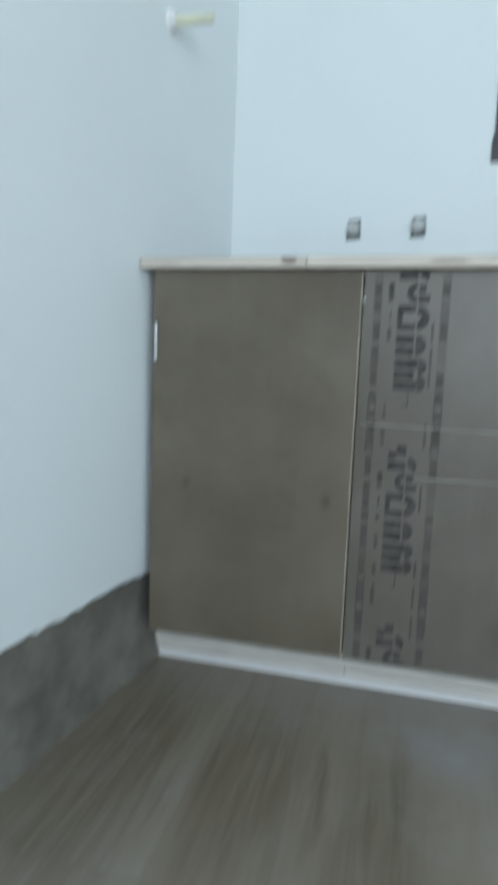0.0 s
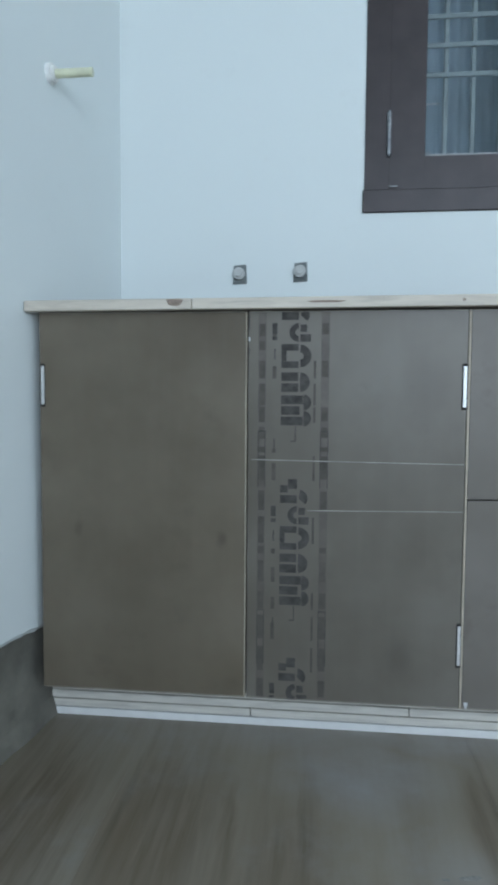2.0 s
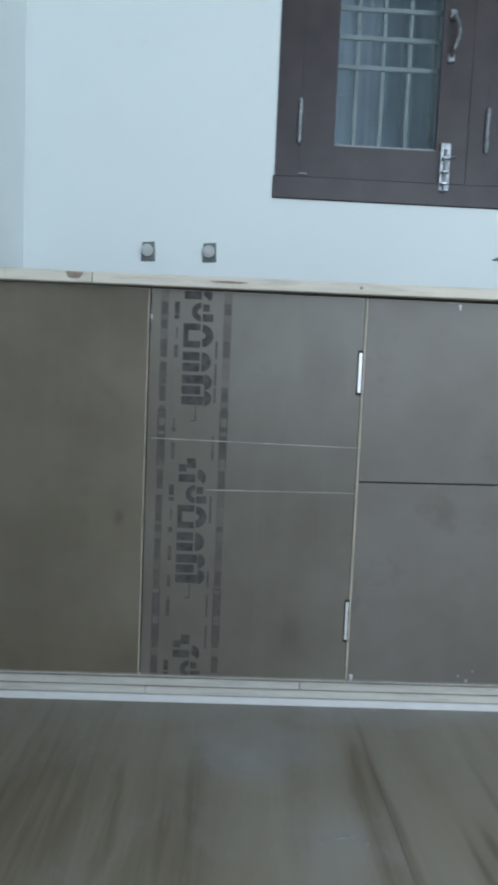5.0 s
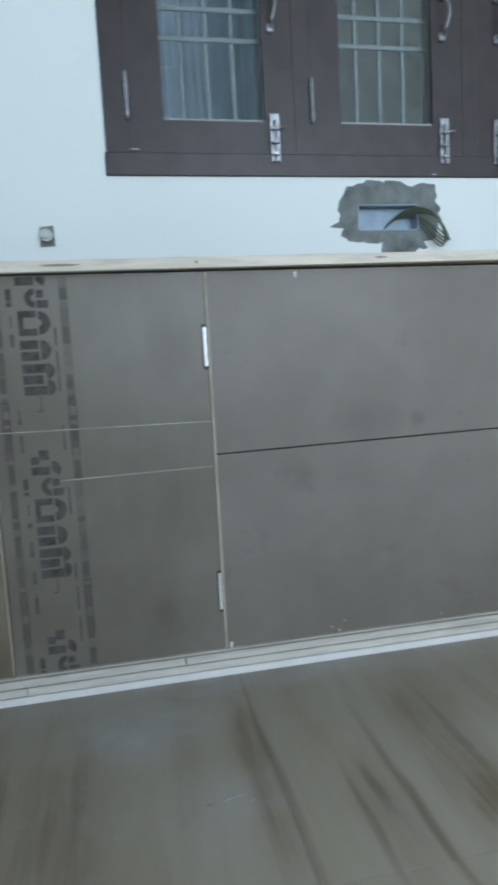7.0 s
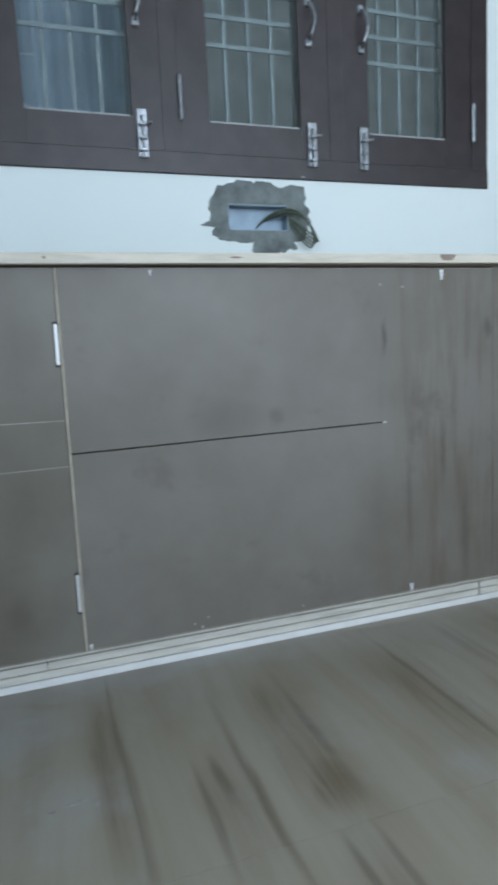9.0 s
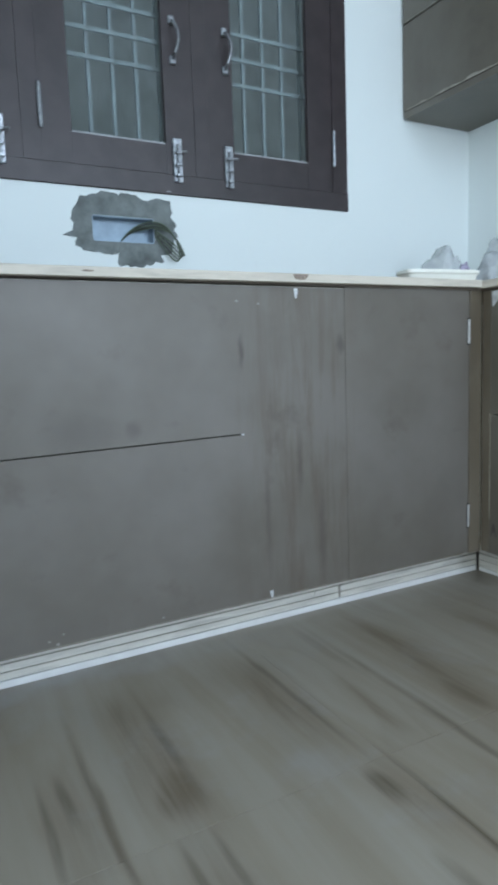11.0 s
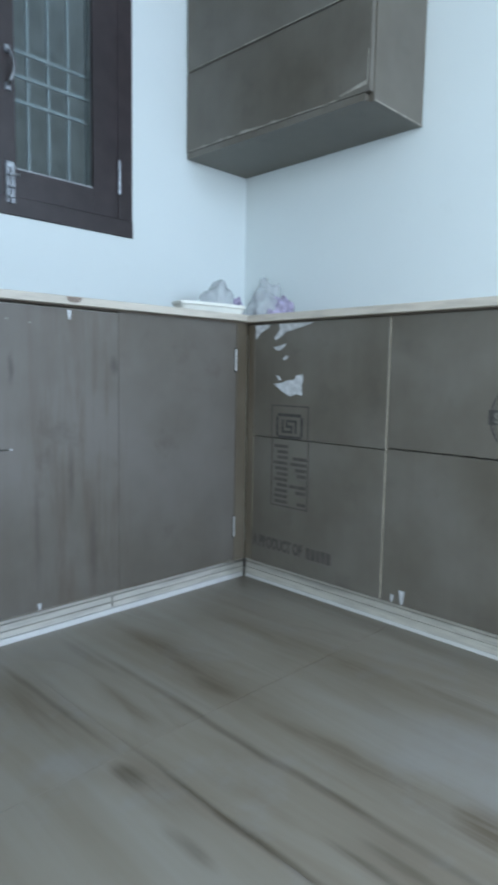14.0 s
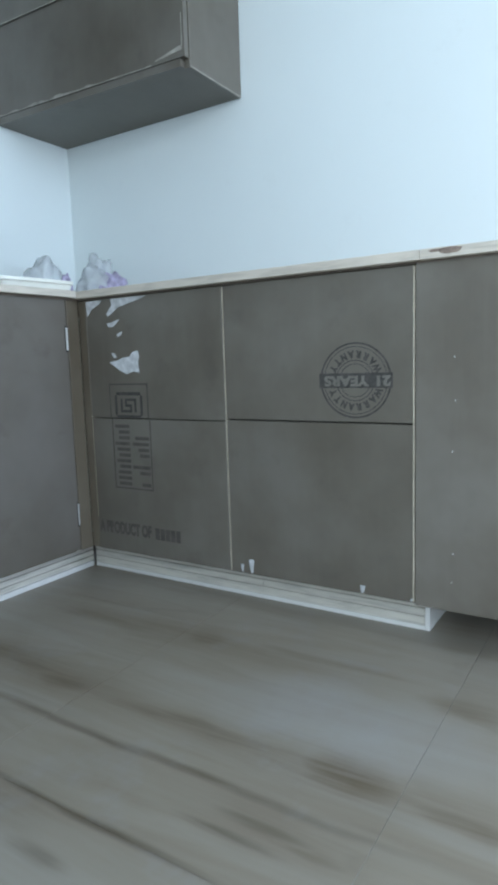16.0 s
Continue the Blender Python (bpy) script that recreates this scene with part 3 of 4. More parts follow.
def plate_hinge(parent, x, z, wide=0.008, high=0.073):
    b = slab(x - wide / 2, x + wide / 2, FRONT - 0.0032, FRONT - 0.0002, z, z + high, 0.0006)
    for k in range(3):
        rod(b, (x, FRONT - 0.0045, z + 0.012 + k * 0.024), (x, FRONT - 0.003, z + 0.012 + k * 0.024), 0.0022, 8)
    leaf = part("hinge", b, PLATE, parent, "shiny zinc hinge leaf")
    # flat black plate on the door, paints a shaded gap round the leaf
    part("recess", slab(x - wide / 2 - 0.0018, x + wide / 2 + 0.0014, FRONT - 0.0009, FRONT - 0.0003, z - 0.0045, z + high + 0.0045), GAP_SHADE, leaf, "black plate painting the shade round the hinge")
    return leaf


BODY_Y0 = FRONT + PLY + 0.001
GROUP = "plywood base cabinets"
CAB = "brown film-faced plywood cabinet "

# first unit: a single plain door
cab = thing("base_cabinet", (-0.31, FRONT, DOOR_LOW), CAB + "with one plain door", "cabinet", GROUP)
carcass(cab, -0.312, 0.084, BODY_Y0, WALL - 0.004)
door = part("door", slab(-0.310, 0.0845, FRONT, FRONT + PLY, DOOR_LOW, DOOR_TOP, 0.001), FILM, cab)
plate_hinge(door, -0.3035, 0.657, 0.0058)

# second unit: a door with a printed band and chalk lines
cab = thing("base_cabinet", (0.09, FRONT, DOOR_LOW), CAB + "with black print on its door", "cabinet", GROUP)
carcass(cab, 0.088, 0.484, BODY_Y0, WALL - 0.004)
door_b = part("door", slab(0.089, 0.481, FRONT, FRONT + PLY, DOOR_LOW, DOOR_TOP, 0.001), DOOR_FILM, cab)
plate_hinge(door_b, 0.4765, 0.657, 0.0064)
plate_hinge(door_b, 0.4775, 0.187, 0.0055)
part("edge_strip", slab(0.0848, 0.0862, FRONT + 0.001, FRONT + PLY, DOOR_LOW, DOOR_TOP), PALE_EDGE, cab, "pale raw plywood edge")

# third unit: one wide sheet with a saw cut from its edge
X3, X4 = 0.4865, 1.436
cab = thing("base_cabinet", (0.49, FRONT, DOOR_LOW), CAB + "fronted by a half sawn sheet", "cabinet", GROUP)
carcass(cab, 0.486, X4 - 0.002, BODY_Y0, WALL - 0.004)
loop = [(X3, DOOR_LOW), (X4, DOOR_LOW), (X4, DOOR_TOP), (X3, DOOR_TOP), (X3, 0.4925), (1.146, 0.5025), (1.146, 0.4995), (X3, 0.4895)]
door_c = part("front_panel", prism(bmesh.new(), [(x, FRONT, z) for x, z in loop], (0, PLY, 0)), STAINED, cab)
part("edge_strip", slab(0.4825, 0.4855, FRONT + 0.0008, FRONT + PLY, DOOR_LOW, DOOR_TOP), PALE_EDGE, cab, "pale raw plywood edge")
# added black sheet, its colour stands for shade inside the cut
part("painted_shade_backing", slab(X3, 1.15, FRONT + PLY + 0.0002, FRONT + PLY + 0.0009, 0.46, 0.53), GAP_SHADE, cab, "added black sheet for the shade in the saw cut")

# fourth unit: the corner door and its filler
cab = thing("base_cabinet", (1.44, FRONT, DOOR_LOW), CAB + "with a plain corner door", "cabinet", GROUP)
carcass(cab, 1.438, 1.852, BODY_Y0, WALL - 0.004)
door_d = part("door", slab(1.4385, 1.8545, FRONT + 0.0015, FRONT + PLY, DOOR_LOW, DOOR_TOP + 0.004, 0.001), STAINED, cab)
plate_hinge(door_d, 1.8505, 0.692, 0.006, 0.064)
plate_hinge(door_d, 1.8515, 0.180, 0.004, 0.064)
part("filler", slab(1.8565, SIDE + 0.0012, FRONT - 0.0003, FRONT + PLY, DOOR_LOW - 0.004, DOOR_TOP + 0.004, 0.001), FILM, cab)


# ---- side run ----
def side_panel(parent, y0, y1, z0, z1, name="drawer_front", mat=GREY_FILM, proud=0.0):
    return part(name, slab(SIDE - proud, SIDE + PLY, y0, y1, z0, z1, 0.001), mat, parent)


S1, S2, S3 = 1.230, 0.755, 0.270
cab = thing("drawer_cabinet", (SIDE, 1.0, DOOR_LOW), CAB + "with two drawers and torn paper", "cabinet", GROUP)
carcass(cab, SIDE + PLY + 0.001, RIGHT - 0.004, S2 + 0.002, 1.255, False)
e_top = side_panel(cab, S2 + 0.003, S1, 0.4970, DOOR_TOP + 0.002)
e_low = side_panel(cab, S2 + 0.003, S1, DOOR_LOW - 0.002, 0.4945)
part("filler", slab(SIDE + 0.0015, SIDE + PLY, S1 + 0.002, FRONT - 0.0005, DOOR_LOW - 0.002, DOOR_TOP + 0.002, 0.001), FILM, cab)
part("edge_strip", slab(SIDE + 0.001, SIDE + PLY, S2 + 0.0002, S2 + 0.0022, DOOR_LOW, DOOR_TOP), PALE_EDGE, cab, "pale raw plywood edge")
part("edge_strip", slab(SIDE + 0.001, SIDE + PLY, S1 + 0.0004, S1 + 0.0016, 0.20, 0.50), PALE_EDGE, cab, "pale raw plywood edge")
# black sheet added to paint shade into the drawer joint
part("painted_shade_backing", slab(SIDE + PLY + 0.0002, SIDE + PLY + 0.0009, S2, S1, 0.47, 0.52), GAP_SHADE, cab, "added black sheet for the shade in the drawer joint")

cab = thing("drawer_cabinet", (SIDE, 0.5, DOOR_LOW), CAB + "with two drawers and round stamp", "cabinet", GROUP)
carcass(cab, SIDE + PLY + 0.001, RIGHT - 0.004, S3 + 0.002, S2 - 0.002, False)
f_top = side_panel(cab, S3 + 0.004, S2 - 0.002, 0.5020, DOOR_TOP + 0.002)
f_low = side_panel(cab, S3 + 0.004, S2 - 0.002, DOOR_LOW - 0.002, 0.4985)
part("edge_strip", slab(SIDE - 0.0008, SIDE + PLY, S3 + 0.0006, S3 + 0.0036, DOOR_LOW, DOOR_TOP), PALE_EDGE, cab, "pale raw plywood edge")
# another added sheet painting the joint's shade
part("painted_shade_backing", slab(SIDE + PLY + 0.0002, SIDE + PLY + 0.0009, S3, S2, 0.48, 0.52), GAP_SHADE, cab, "added black sheet for the shade in the drawer joint")

cab = thing("base_cabinet", (SIDE, -0.1, DOOR_LOW), CAB + "closed by a nailed panel", "cabinet", GROUP)
carcass(cab, SIDE + PLY + 0.001, RIGHT - 0.004, -0.45, S3 - 0.003, False)
panel = side_panel(cab, -0.45, S3 - 0.0022, DOOR_LOW - 0.006, DOOR_TOP + 0.004, "front_panel", PANEL_FILM, 0.003)
for k, z in enumerate((0.228, 0.446, 0.552, 0.641, 0.165)):
    b = bmesh.new()
    y = 0.187 + 0.003 * math.sin(k * 2.1)
    rod(b, (SIDE - 0.0036, y, z), (SIDE - 0.001, y, z), 0.0015, 8)
    part("nail", b, PLATE, panel, "bright nail head")

# ---- worktop board and its pine edging ----
BOARD_Z, BOARD_TOP = 0.8335, 0.8525


def edge_z(x):
    """Lower side of the front edging, which rises a little towards the corner."""
    return 0.8315 + 0.0042 * max(x, -0.4)


solo("worktop", prism(bmesh.new(), [(-0.318, FRONT - 0.003, BOARD_Z), (SIDE - 0.003, FRONT - 0.003, BOARD_Z), (SIDE - 0.003, -0.45, BOARD_Z), (RIGHT - 0.003, -0.45, BOARD_Z),
      (RIGHT - 0.003, WALL - 0.003, BOARD_Z), (-0.286, WALL - 0.003, BOARD_Z)], (0, 0, BOARD_TOP - BOARD_Z)), CARCASS, "rough plywood worktop board on the cabinets", "worktop")
edging = thing("worktop_edging", (0, FRONT - 0.02, edge_z(0)), "knotty pale pine edging along the worktop board", "edging")
STRIP = 0.0195
for a, b in ((left_x(1.25) + 0.003, -0.0132), (-0.0120, SIDE - 0.0225)):
    loop = [(a, FRONT - 0.021, edge_z(a)), (b, FRONT - 0.021, edge_z(b)), (b, FRONT - 0.021, edge_z(b) + STRIP), (a, FRONT - 0.021, edge_z(a) + STRIP)]
    bm = prism(bmesh.new(), loop, (0, 0.0175, 0))
    bmesh.ops.bevel(bm, geom=list(bm.edges), offset=0.0012, segments=1, affect="EDGES")
    part("pine_strip", bm, PINE, edging)
for a, b in ((0.2555, FRONT - 0.0035), (-0.45, 0.2545)):
    part("pine_strip", slab(SIDE - 0.0215, SIDE - 0.0035, a, b, 0.8370, 0.8575, 0.0012), PINE, edging)


KNOT = simple("pine_knot", (0.22, 0.165, 0.13), 0.6, 0, 0.4, 200)


def knot(x, z, rx, rz, side=False):
    pts = [(x + rx * math.cos(k * math.pi / 7) * (1 + 0.15 * math.sin(k * 2.3)), z + rz * math.sin(k * math.pi / 7)) for k in range(14)]
    if side:
        b = prism(bmesh.new(), [(SIDE - 0.0218, y, min(max(q, 0.8385), 0.856)) for y, q in pts], (0.0004, 0, 0))
    else:
        b = prism(bmesh.new(), [(u, FRONT - 0.0213, min(max(q, edge_z(u) + 0.0015), edge_z(u) + STRIP - 0.0015)) for u, q in pts], (0, 0.0004, 0))
    part("knot", b, KNOT, edging, "dark knot in the pine")


for x, z, rx, rz, s in ((-0.044, 0.845, 0.015, 0.008, False), (0.23, 0.843, 0.034, 0.0022, False), (0.467, 0.844, 0.003, 0.003, False), (1.302, 0.851, 0.020, 0.009, False), (0.195, 0.850, 0.024, 0.007, True), (0.225, 0.852, 0.012, 0.003, True), (0.82, 0.846, 0.012, 0.002, False)):
    knot(x, z, rx, rz, s)


# ---- plinth of stacked battens ----
PY, PX = FRONT + 0.099, SIDE + 0.099
plinth = thing("plinth", (0.8, PY, 0), "plinth of stacked pale plywood battens over a white board", "plinth")
LEFT = left_x(PY) - 0.018
layers = ((0.0, 0.0155, WHITE_BOARD, ()), (0.0182, 0.0335, BATTEN, (0.088, 1.478)), (0.0362, 0.0520, BATTEN, (0.408, 1.398, 1.478)), (0.0550, 0.0950, BATTEN, (0.9,)))
for z0, z1, mat, cuts in layers:
    stops = [LEFT, *cuts, PX - 0.003]
    for a, b in zip(stops, stops[1:]):
        back = 0.0008 * random.random()
        ga, gb = (0.0026 if v == 1.478 else 0.0009 for v in (a, b))
        part("batten", slab(a + ga, b - gb, PY + back, PY + 0.018, z0, z1, 0.0006), mat, plinth)
# added black sheet, paints the shade seen between the battens
part("batten_shade", slab(LEFT, PX - 0.003, PY + 0.0185, PY + 0.022, 0.0, 0.094), GAP_SHADE, plinth, "added black sheet for the shade between the battens")
side_plinth = thing("plinth", (PX, 0.8, 0), "plinth of stacked pale plywood battens with a white end", "plinth")
for z0, z1, mat, cuts in ((0.0, 0.0105, WHITE_BOARD, ()), (0.0118, 0.0330, BATTEN, ()), (0.0352, 0.0530, BATTEN, (0.72,)), (0.0552, 0.0950, BATTEN, ())):
    stops = [S3 + 0.006, *cuts, PY - 0.004]
    for a, b in zip(stops, stops[1:]):
        part("batten", slab(PX + 0.0008 * random.random(), PX + 0.018, a + 0.0008, b - 0.0008, z0, z1, 0.0006), mat, side_plinth)
# same added sheet, shade for the gaps of the side battens
part("batten_shade", slab(PX + 0.0192, PX + 0.022, S3 + 0.008, PY - 0.004, 0.0, 0.094), GAP_SHADE, side_plinth, "added black sheet for the shade between the battens")
part("end_board", slab(PX, PX + 0.19, S3 - 0.006, S3 + 0.006, 0, 0.095, 0.0008), WHITE_BOARD, side_plinth, "white laminated end board")


# ---- wall cabinet ----
UZ, UX, UY = 1.432, 2.019, 0.926
wall_cab = thing("wall_cabinet", (RIGHT, UY, UZ), "brown film-faced plywood wall cabinet with two lift-up doors", "cabinet")
SKEW = -0.033


def skew_slab(x0, x1, y0, y1, z0, z1, both=True):
    """A board whose face follows the slightly skewed front of the wall cabinet."""
    def f(x, y):
        return x + SKEW * (y - UY)
    back = (x1, y1), (x1, y0)
    if both:
        back = (f(x1, y1), y1), (f(x1, y0), y0)
    return prism(bmesh.new(), [(f(x0, y0), y0, z0), (f(x0, y1), y1, z0), (*back[0], z0), (*back[1], z0)], (0, 0, z1 - z0))


part("side_panel", slab(UX + 0.020, RIGHT - 0.002, UY, UY + PLY, UZ, 2.16, 0.001), GREY_FILM, wall_cab)
part("base_panel", skew_slab(UX + 0.017, RIGHT - 0.003, UY + PLY + 0.0005, WALL - 0.002, UZ + 0.001, UZ + 0.019, False), DOOR_FILM, wall_cab)
part("top_panel", skew_slab(UX + 0.021, RIGHT - 0.003, UY + PLY + 0.0005, WALL - 0.002, 2.14, 2.158, False), DOOR_FILM, wall_cab)
part("back_panel", slab(RIGHT - 0.012, RIGHT - 0.003, UY + PLY + 0.0005, WALL - 0.002, UZ + 0.0195, 2.139), CARCASS, wall_cab)
part("door", skew_slab(UX + 0.001, UX + 0.0185, UY + 0.003, WALL - 0.004, UZ + 0.022, 1.716), DOOR_FILM, wall_cab)
part("door", skew_slab(UX - 0.003, UX + 0.0145, UY + 0.003, WALL - 0.010, 1.7185, 2.155), DOOR_FILM, wall_cab)
part("lower_lip", skew_slab(UX + 0.003, UX + 0.0158, UY + 0.0185, WALL - 0.004, UZ + 0.0005, UZ + 0.0205), DOOR_FILM, wall_cab)
b = prism(bmesh.new(), [(UX + 0.0002, UY + 0.012, UZ + 0.052), (UX - 0.0028, UY + 0.10, UZ + 0.034), (UX - 0.0028, UY + 0.10, UZ + 0.030), (UX + 0.0002, UY + 0.012, UZ + 0.040)], (0.0008, 0, 0))
part("tape", b, WORN_EDGE, wall_cab, "strip of pale tape on the door edge")
b = slab(UX + 0.0002, UX + 0.001, UY + 0.009, UY + 0.012, UZ + 0.05, UZ + 0.13)
part("tape", b, WORN_EDGE, wall_cab, "strip of pale tape on the door edge")


top, low = [], []
for k in range(40):
    y = 1.04 + k * 0.016
    wide = max(0.0012, 0.013 * abs(noise.noise((y * 9, 2.0, 0))) + 0.005 * noise.noise((y * 31, 7.0, 0)) + 0.002)
    top.append((UX + 0.0006 + SKEW * (y - UY), y, UZ + 0.0225 + wide))
    low.append((UX + 0.0006 + SKEW * (y - UY), y, UZ + 0.0223))
part("worn_edge", prism(bmesh.new(), low + top[::-1], (0.0009, 0, 0)), WORN_EDGE, wall_cab, "pale worn lower door edge")


top, low = [], []
for k in range(46):
    y = UY + 0.02 + k * 0.016
    wide = max(0.0010, 0.004 * abs(noise.noise((y * 7, 5.0, 0))) + 0.0016)
    top.append((UX - 0.0034 + SKEW * (y - UY), y, 1.7187 + wide))
    low.append((UX - 0.0034 + SKEW * (y - UY), y, 1.7187))
part("worn_edge", prism(bmesh.new(), low + top[::-1], (0.0009, 0, 0)), WORN_EDGE, wall_cab, "pale worn lower door edge")
part("worn_edge", slab(UX + 0.021, RIGHT - 0.003, UY - 0.0008, UY - 0.0001, UZ + 0.0005, UZ + 0.0045), WORN_EDGE, wall_cab, "pale worn edge of the side panel")

# ---- raw edges of the front sheets ----
def raw_edges(door, x0, x1):
    for z in (DOOR_LOW + 0.0003, DOOR_TOP - 0.0015):
        part("edge_line", slab(x0, x1, FRONT - 0.0006, FRONT - 0.0002, z, z + 0.0012), WORN_EDGE, door, "pale worn edge of the sheet")


raw_edges(door, -0.305, 0.083)
raw_edges(door_b, 0.091, 0.479)
raw_edges(door_c, X3 + 0.002, X4 - 0.002)

# ---- marks, prints and paper on the fronts ----
def front_marks(parent, name, mat, rects, label, y=FRONT):
    for x0, x1, z0, z1 in rects:
        part(name, slab(x0, x1, y - 0.0004, y + 0.0001, z0, z1), mat, parent, label)


def clip(z0, z1):
    return max(z0, DOOR_LOW + 0.001), min(z1, DOOR_TOP - 0.001)


def half_disc(cx, cz, r0, r1, a0, a1, n=10):
    """A bent block: part of a ring, from angle a0 to a1."""
    outer = [(cx + r1 * math.cos(radians(a0 + (a1 - a0) * k / n)), cz + r1 * math.sin(radians(a0 + (a1 - a0) * k / n))) for k in range(n + 1)]
    inner = [(cx + r0 * math.cos(radians(a0 + (a1 - a0) * k / n)), cz + r0 * math.sin(radians(a0 + (a1 - a0) * k / n))) for k in range(n + 1)]
    return outer + inner[::-1]


def block(x0, x1, z0, z1):
    return [(x0, z0), (x1, z0), (x1, z1), (x0, z1)]


# the large printed mark, as plain straight and bent blocks running up the door
MARK = [block(0.150, 0.1900, 0.000, 0.0158), block(0.150, 0.1840, 0.0195, 0.0350), block(0.150, 0.1900, 0.0388, 0.0546), half_disc(0.1905, 0.0125, 0.001, 0.0145, -85, 85),
        half_disc(0.1905, 0.0421, 0.001, 0.0145, -85, 85), block(0.150, 0.1810, 0.0610, 0.0765), block(0.150, 0.1810, 0.0810, 0.0965), half_disc(0.1840, 0.0788, 0.001, 0.0180, -88, 88),
        block(0.150, 0.1810, 0.1045, 0.1165), block(0.150, 0.1590, 0.1168, 0.1357), block(0.150, 0.1810, 0.1360, 0.1480), half_disc(0.1840, 0.1263, 0.0065, 0.0205, -88, 88),
        half_disc(0.1810, 0.1690, 0.0065, 0.0170, 90, 270), block(0.1840, 0.2030, 0.1520, 0.1655), block(0.1840, 0.1960, 0.1700, 0.1830), block(0.150, 0.1810, 0.1915, 0.2060),
        half_disc(0.1840, 0.2000, 0.001, 0.0165, -40, 80), block(0.150, 0.1640, 0.2110, 0.2245), block(0.1645, 0.1810, 0.2180, 0.2360)]
for low in (-0.050, 0.287, 0.622):
    for outline in MARK:
        zs = [z + low for _, z in outline]
        if max(zs) < DOOR_LOW + 0.004 or min(zs) > DOOR_TOP - 0.004:
            continue
        pts = [(x, FRONT - 0.0005, min(max(z + low, DOOR_LOW + 0.001), DOOR_TOP - 0.001)) for x, z in outline]
        part("printed_block", prism(bmesh.new(), pts, (0, 0.0004, 0)), INK, door_b, "faded black printed block")
rects = []
for low in (-0.050, 0.287, 0.622):
    for x0, x1, z0, z1 in ((0.108, 0.1093, -0.115, -0.01), (0.1205, 0.1218, -0.115, -0.01), (0.108, 0.1218, -0.012, -0.01), (0.222, 0.2233, -0.115, -0.01), (0.2355, 0.2368, -0.115, -0.01), (0.222, 0.2368, -0.012, -0.01),
                           (0.137, 0.139, -0.045, -0.025), (0.137, 0.139, 0.12, 0.14), (0.176, 0.1778, -0.028, -0.002), (0.168, 0.1778, -0.030, -0.028), (0.133, 0.142, 0.155, 0.162), (0.133, 0.142, 0.166, 0.186)):
        a, c = clip(low + z0, low + z1)
        if c > a:
            rects.append((x0, x1, a, c))
front_marks(door_b, "printed_line", INK, rects, "thin faded black line")
rects = []
rnd = random.Random(5)
z = DOOR_LOW + 0.004
while z < DOOR_TOP - 0.03:
    h = rnd.uniform(0.008, 0.05)
    rects.append((0.1095, 0.1205, z, z + h))
    if rnd.random() < 0.75:
        rects.append((0.2235, 0.2355, z + 0.003, z + h))
    if rnd.random() < 0.5:
        rects.append((0.209, 0.213, z, z + h))
    if rnd.random() < 0.45:
        rects.append((0.134, 0.141, z, z + h * 0.7))
    z += h + rnd.uniform(0.003, 0.02)
WORN_BAND = simple("worn_print_band", (0.106, 0.092, 0.077), 0.5, 0, 0.25, 24)
front_marks(door_b, "print_band", WORN_BAND, [(0.1075, 0.1222, DOOR_LOW + 0.002, DOOR_TOP - 0.002), (0.2220, 0.2370, DOOR_LOW + 0.002, DOOR_TOP - 0.002)], "faint worn band of print", FRONT + 0.0003)
front_marks(door_b, "print_bar", PALE_INK, rects, "row of small worn print", FRONT + 0.0002)


def chalk_line(x0, z0, x1, z1, w=0.0008):
    return prism(bmesh.new(), [(x0, FRONT - 0.0007, z0 - w), (x1, FRONT - 0.0007, z1 - w), (x1, FRONT - 0.0007, z1 + w), (x0, FRONT - 0.0007, z0 + w)], (0, 0.0006, 0))


part("chalk_line", chalk_line(0.097, 0.5580, 0.480, 0.5545), CHALK, door_b, "white chalk line")
part("chalk_line", chalk_line(0.20, 0.4650, 0.480, 0.4690), CHALK, door_b, "white chalk line")
front_marks(door_b, "gap_mark", INK, [(0.0895, 0.0915, 0.795, 0.822), (0.0895, 0.0915, 0.752, 0.764)], "dark chip at the door edge")
front_marks(door_b, "chip", PAPER, [(0.0895, 0.0925, 0.775, 0.783)], "white chip at the door edge")


def drip(parent, x, z0, z1, w=0.005, side=False):
    pts = [(-w * 0.6, z1), (w * 0.6, z1), (w * 0.45, (z0 + z1) / 2), (w * 0.2, z0), (-w * 0.3, z0 + 0.002)]
    if side:
        b = prism(bmesh.new(), [(SIDE - 0.0008, x + u, z) for u, z in pts], (0.0007, 0, 0))
    else:
        b = prism(bmesh.new(), [(x + u, FRONT - 0.0008, z) for u, z in pts], (0, 0.0007, 0))
    return part("paint_drip", b, PAPER, parent, "small white paint drip")


drip(door_c, 1.300, 0.803, 0.826, 0.009)
drip(door_c, 1.212, 0.107, 0.124, 0.009)
drip(door_c, 0.655, 0.815, 0.826, 0.005)
drip(door_c, 0.493, 0.106, 0.118, 0.006)
part("chip", slab(1.146, 1.153, FRONT - 0.0008, FRONT - 0.0001, 0.499, 0.5025), PAPER, door_c, "white chip at the end of the cut")
for x, z, u in ((0.716, 0.112, 0.003), (0.700, 0.121, 0.0022), (0.728, 0.131, 0.002), (1.146, 0.795, 0.0025), (1.20, 0.790, 0.002), (0.94, 0.118, 0.002)):
    part("chip", slab(x - u, x + u, FRONT - 0.0008, FRONT - 0.0001, z - u * 0.8, z + u), CHALK, door_c, "small pale chip in the sheet")
drip(f_low, 0.692, 0.106, 0.142, 0.013, True)
drip(f_low, 0.720, 0.106, 0.126, 0.008, True)
drip(f_low, 0.391, 0.106, 0.124, 0.011, True)
drip(f_low, S3 + 0.006, 0.106, 0.112, 0.006, True)


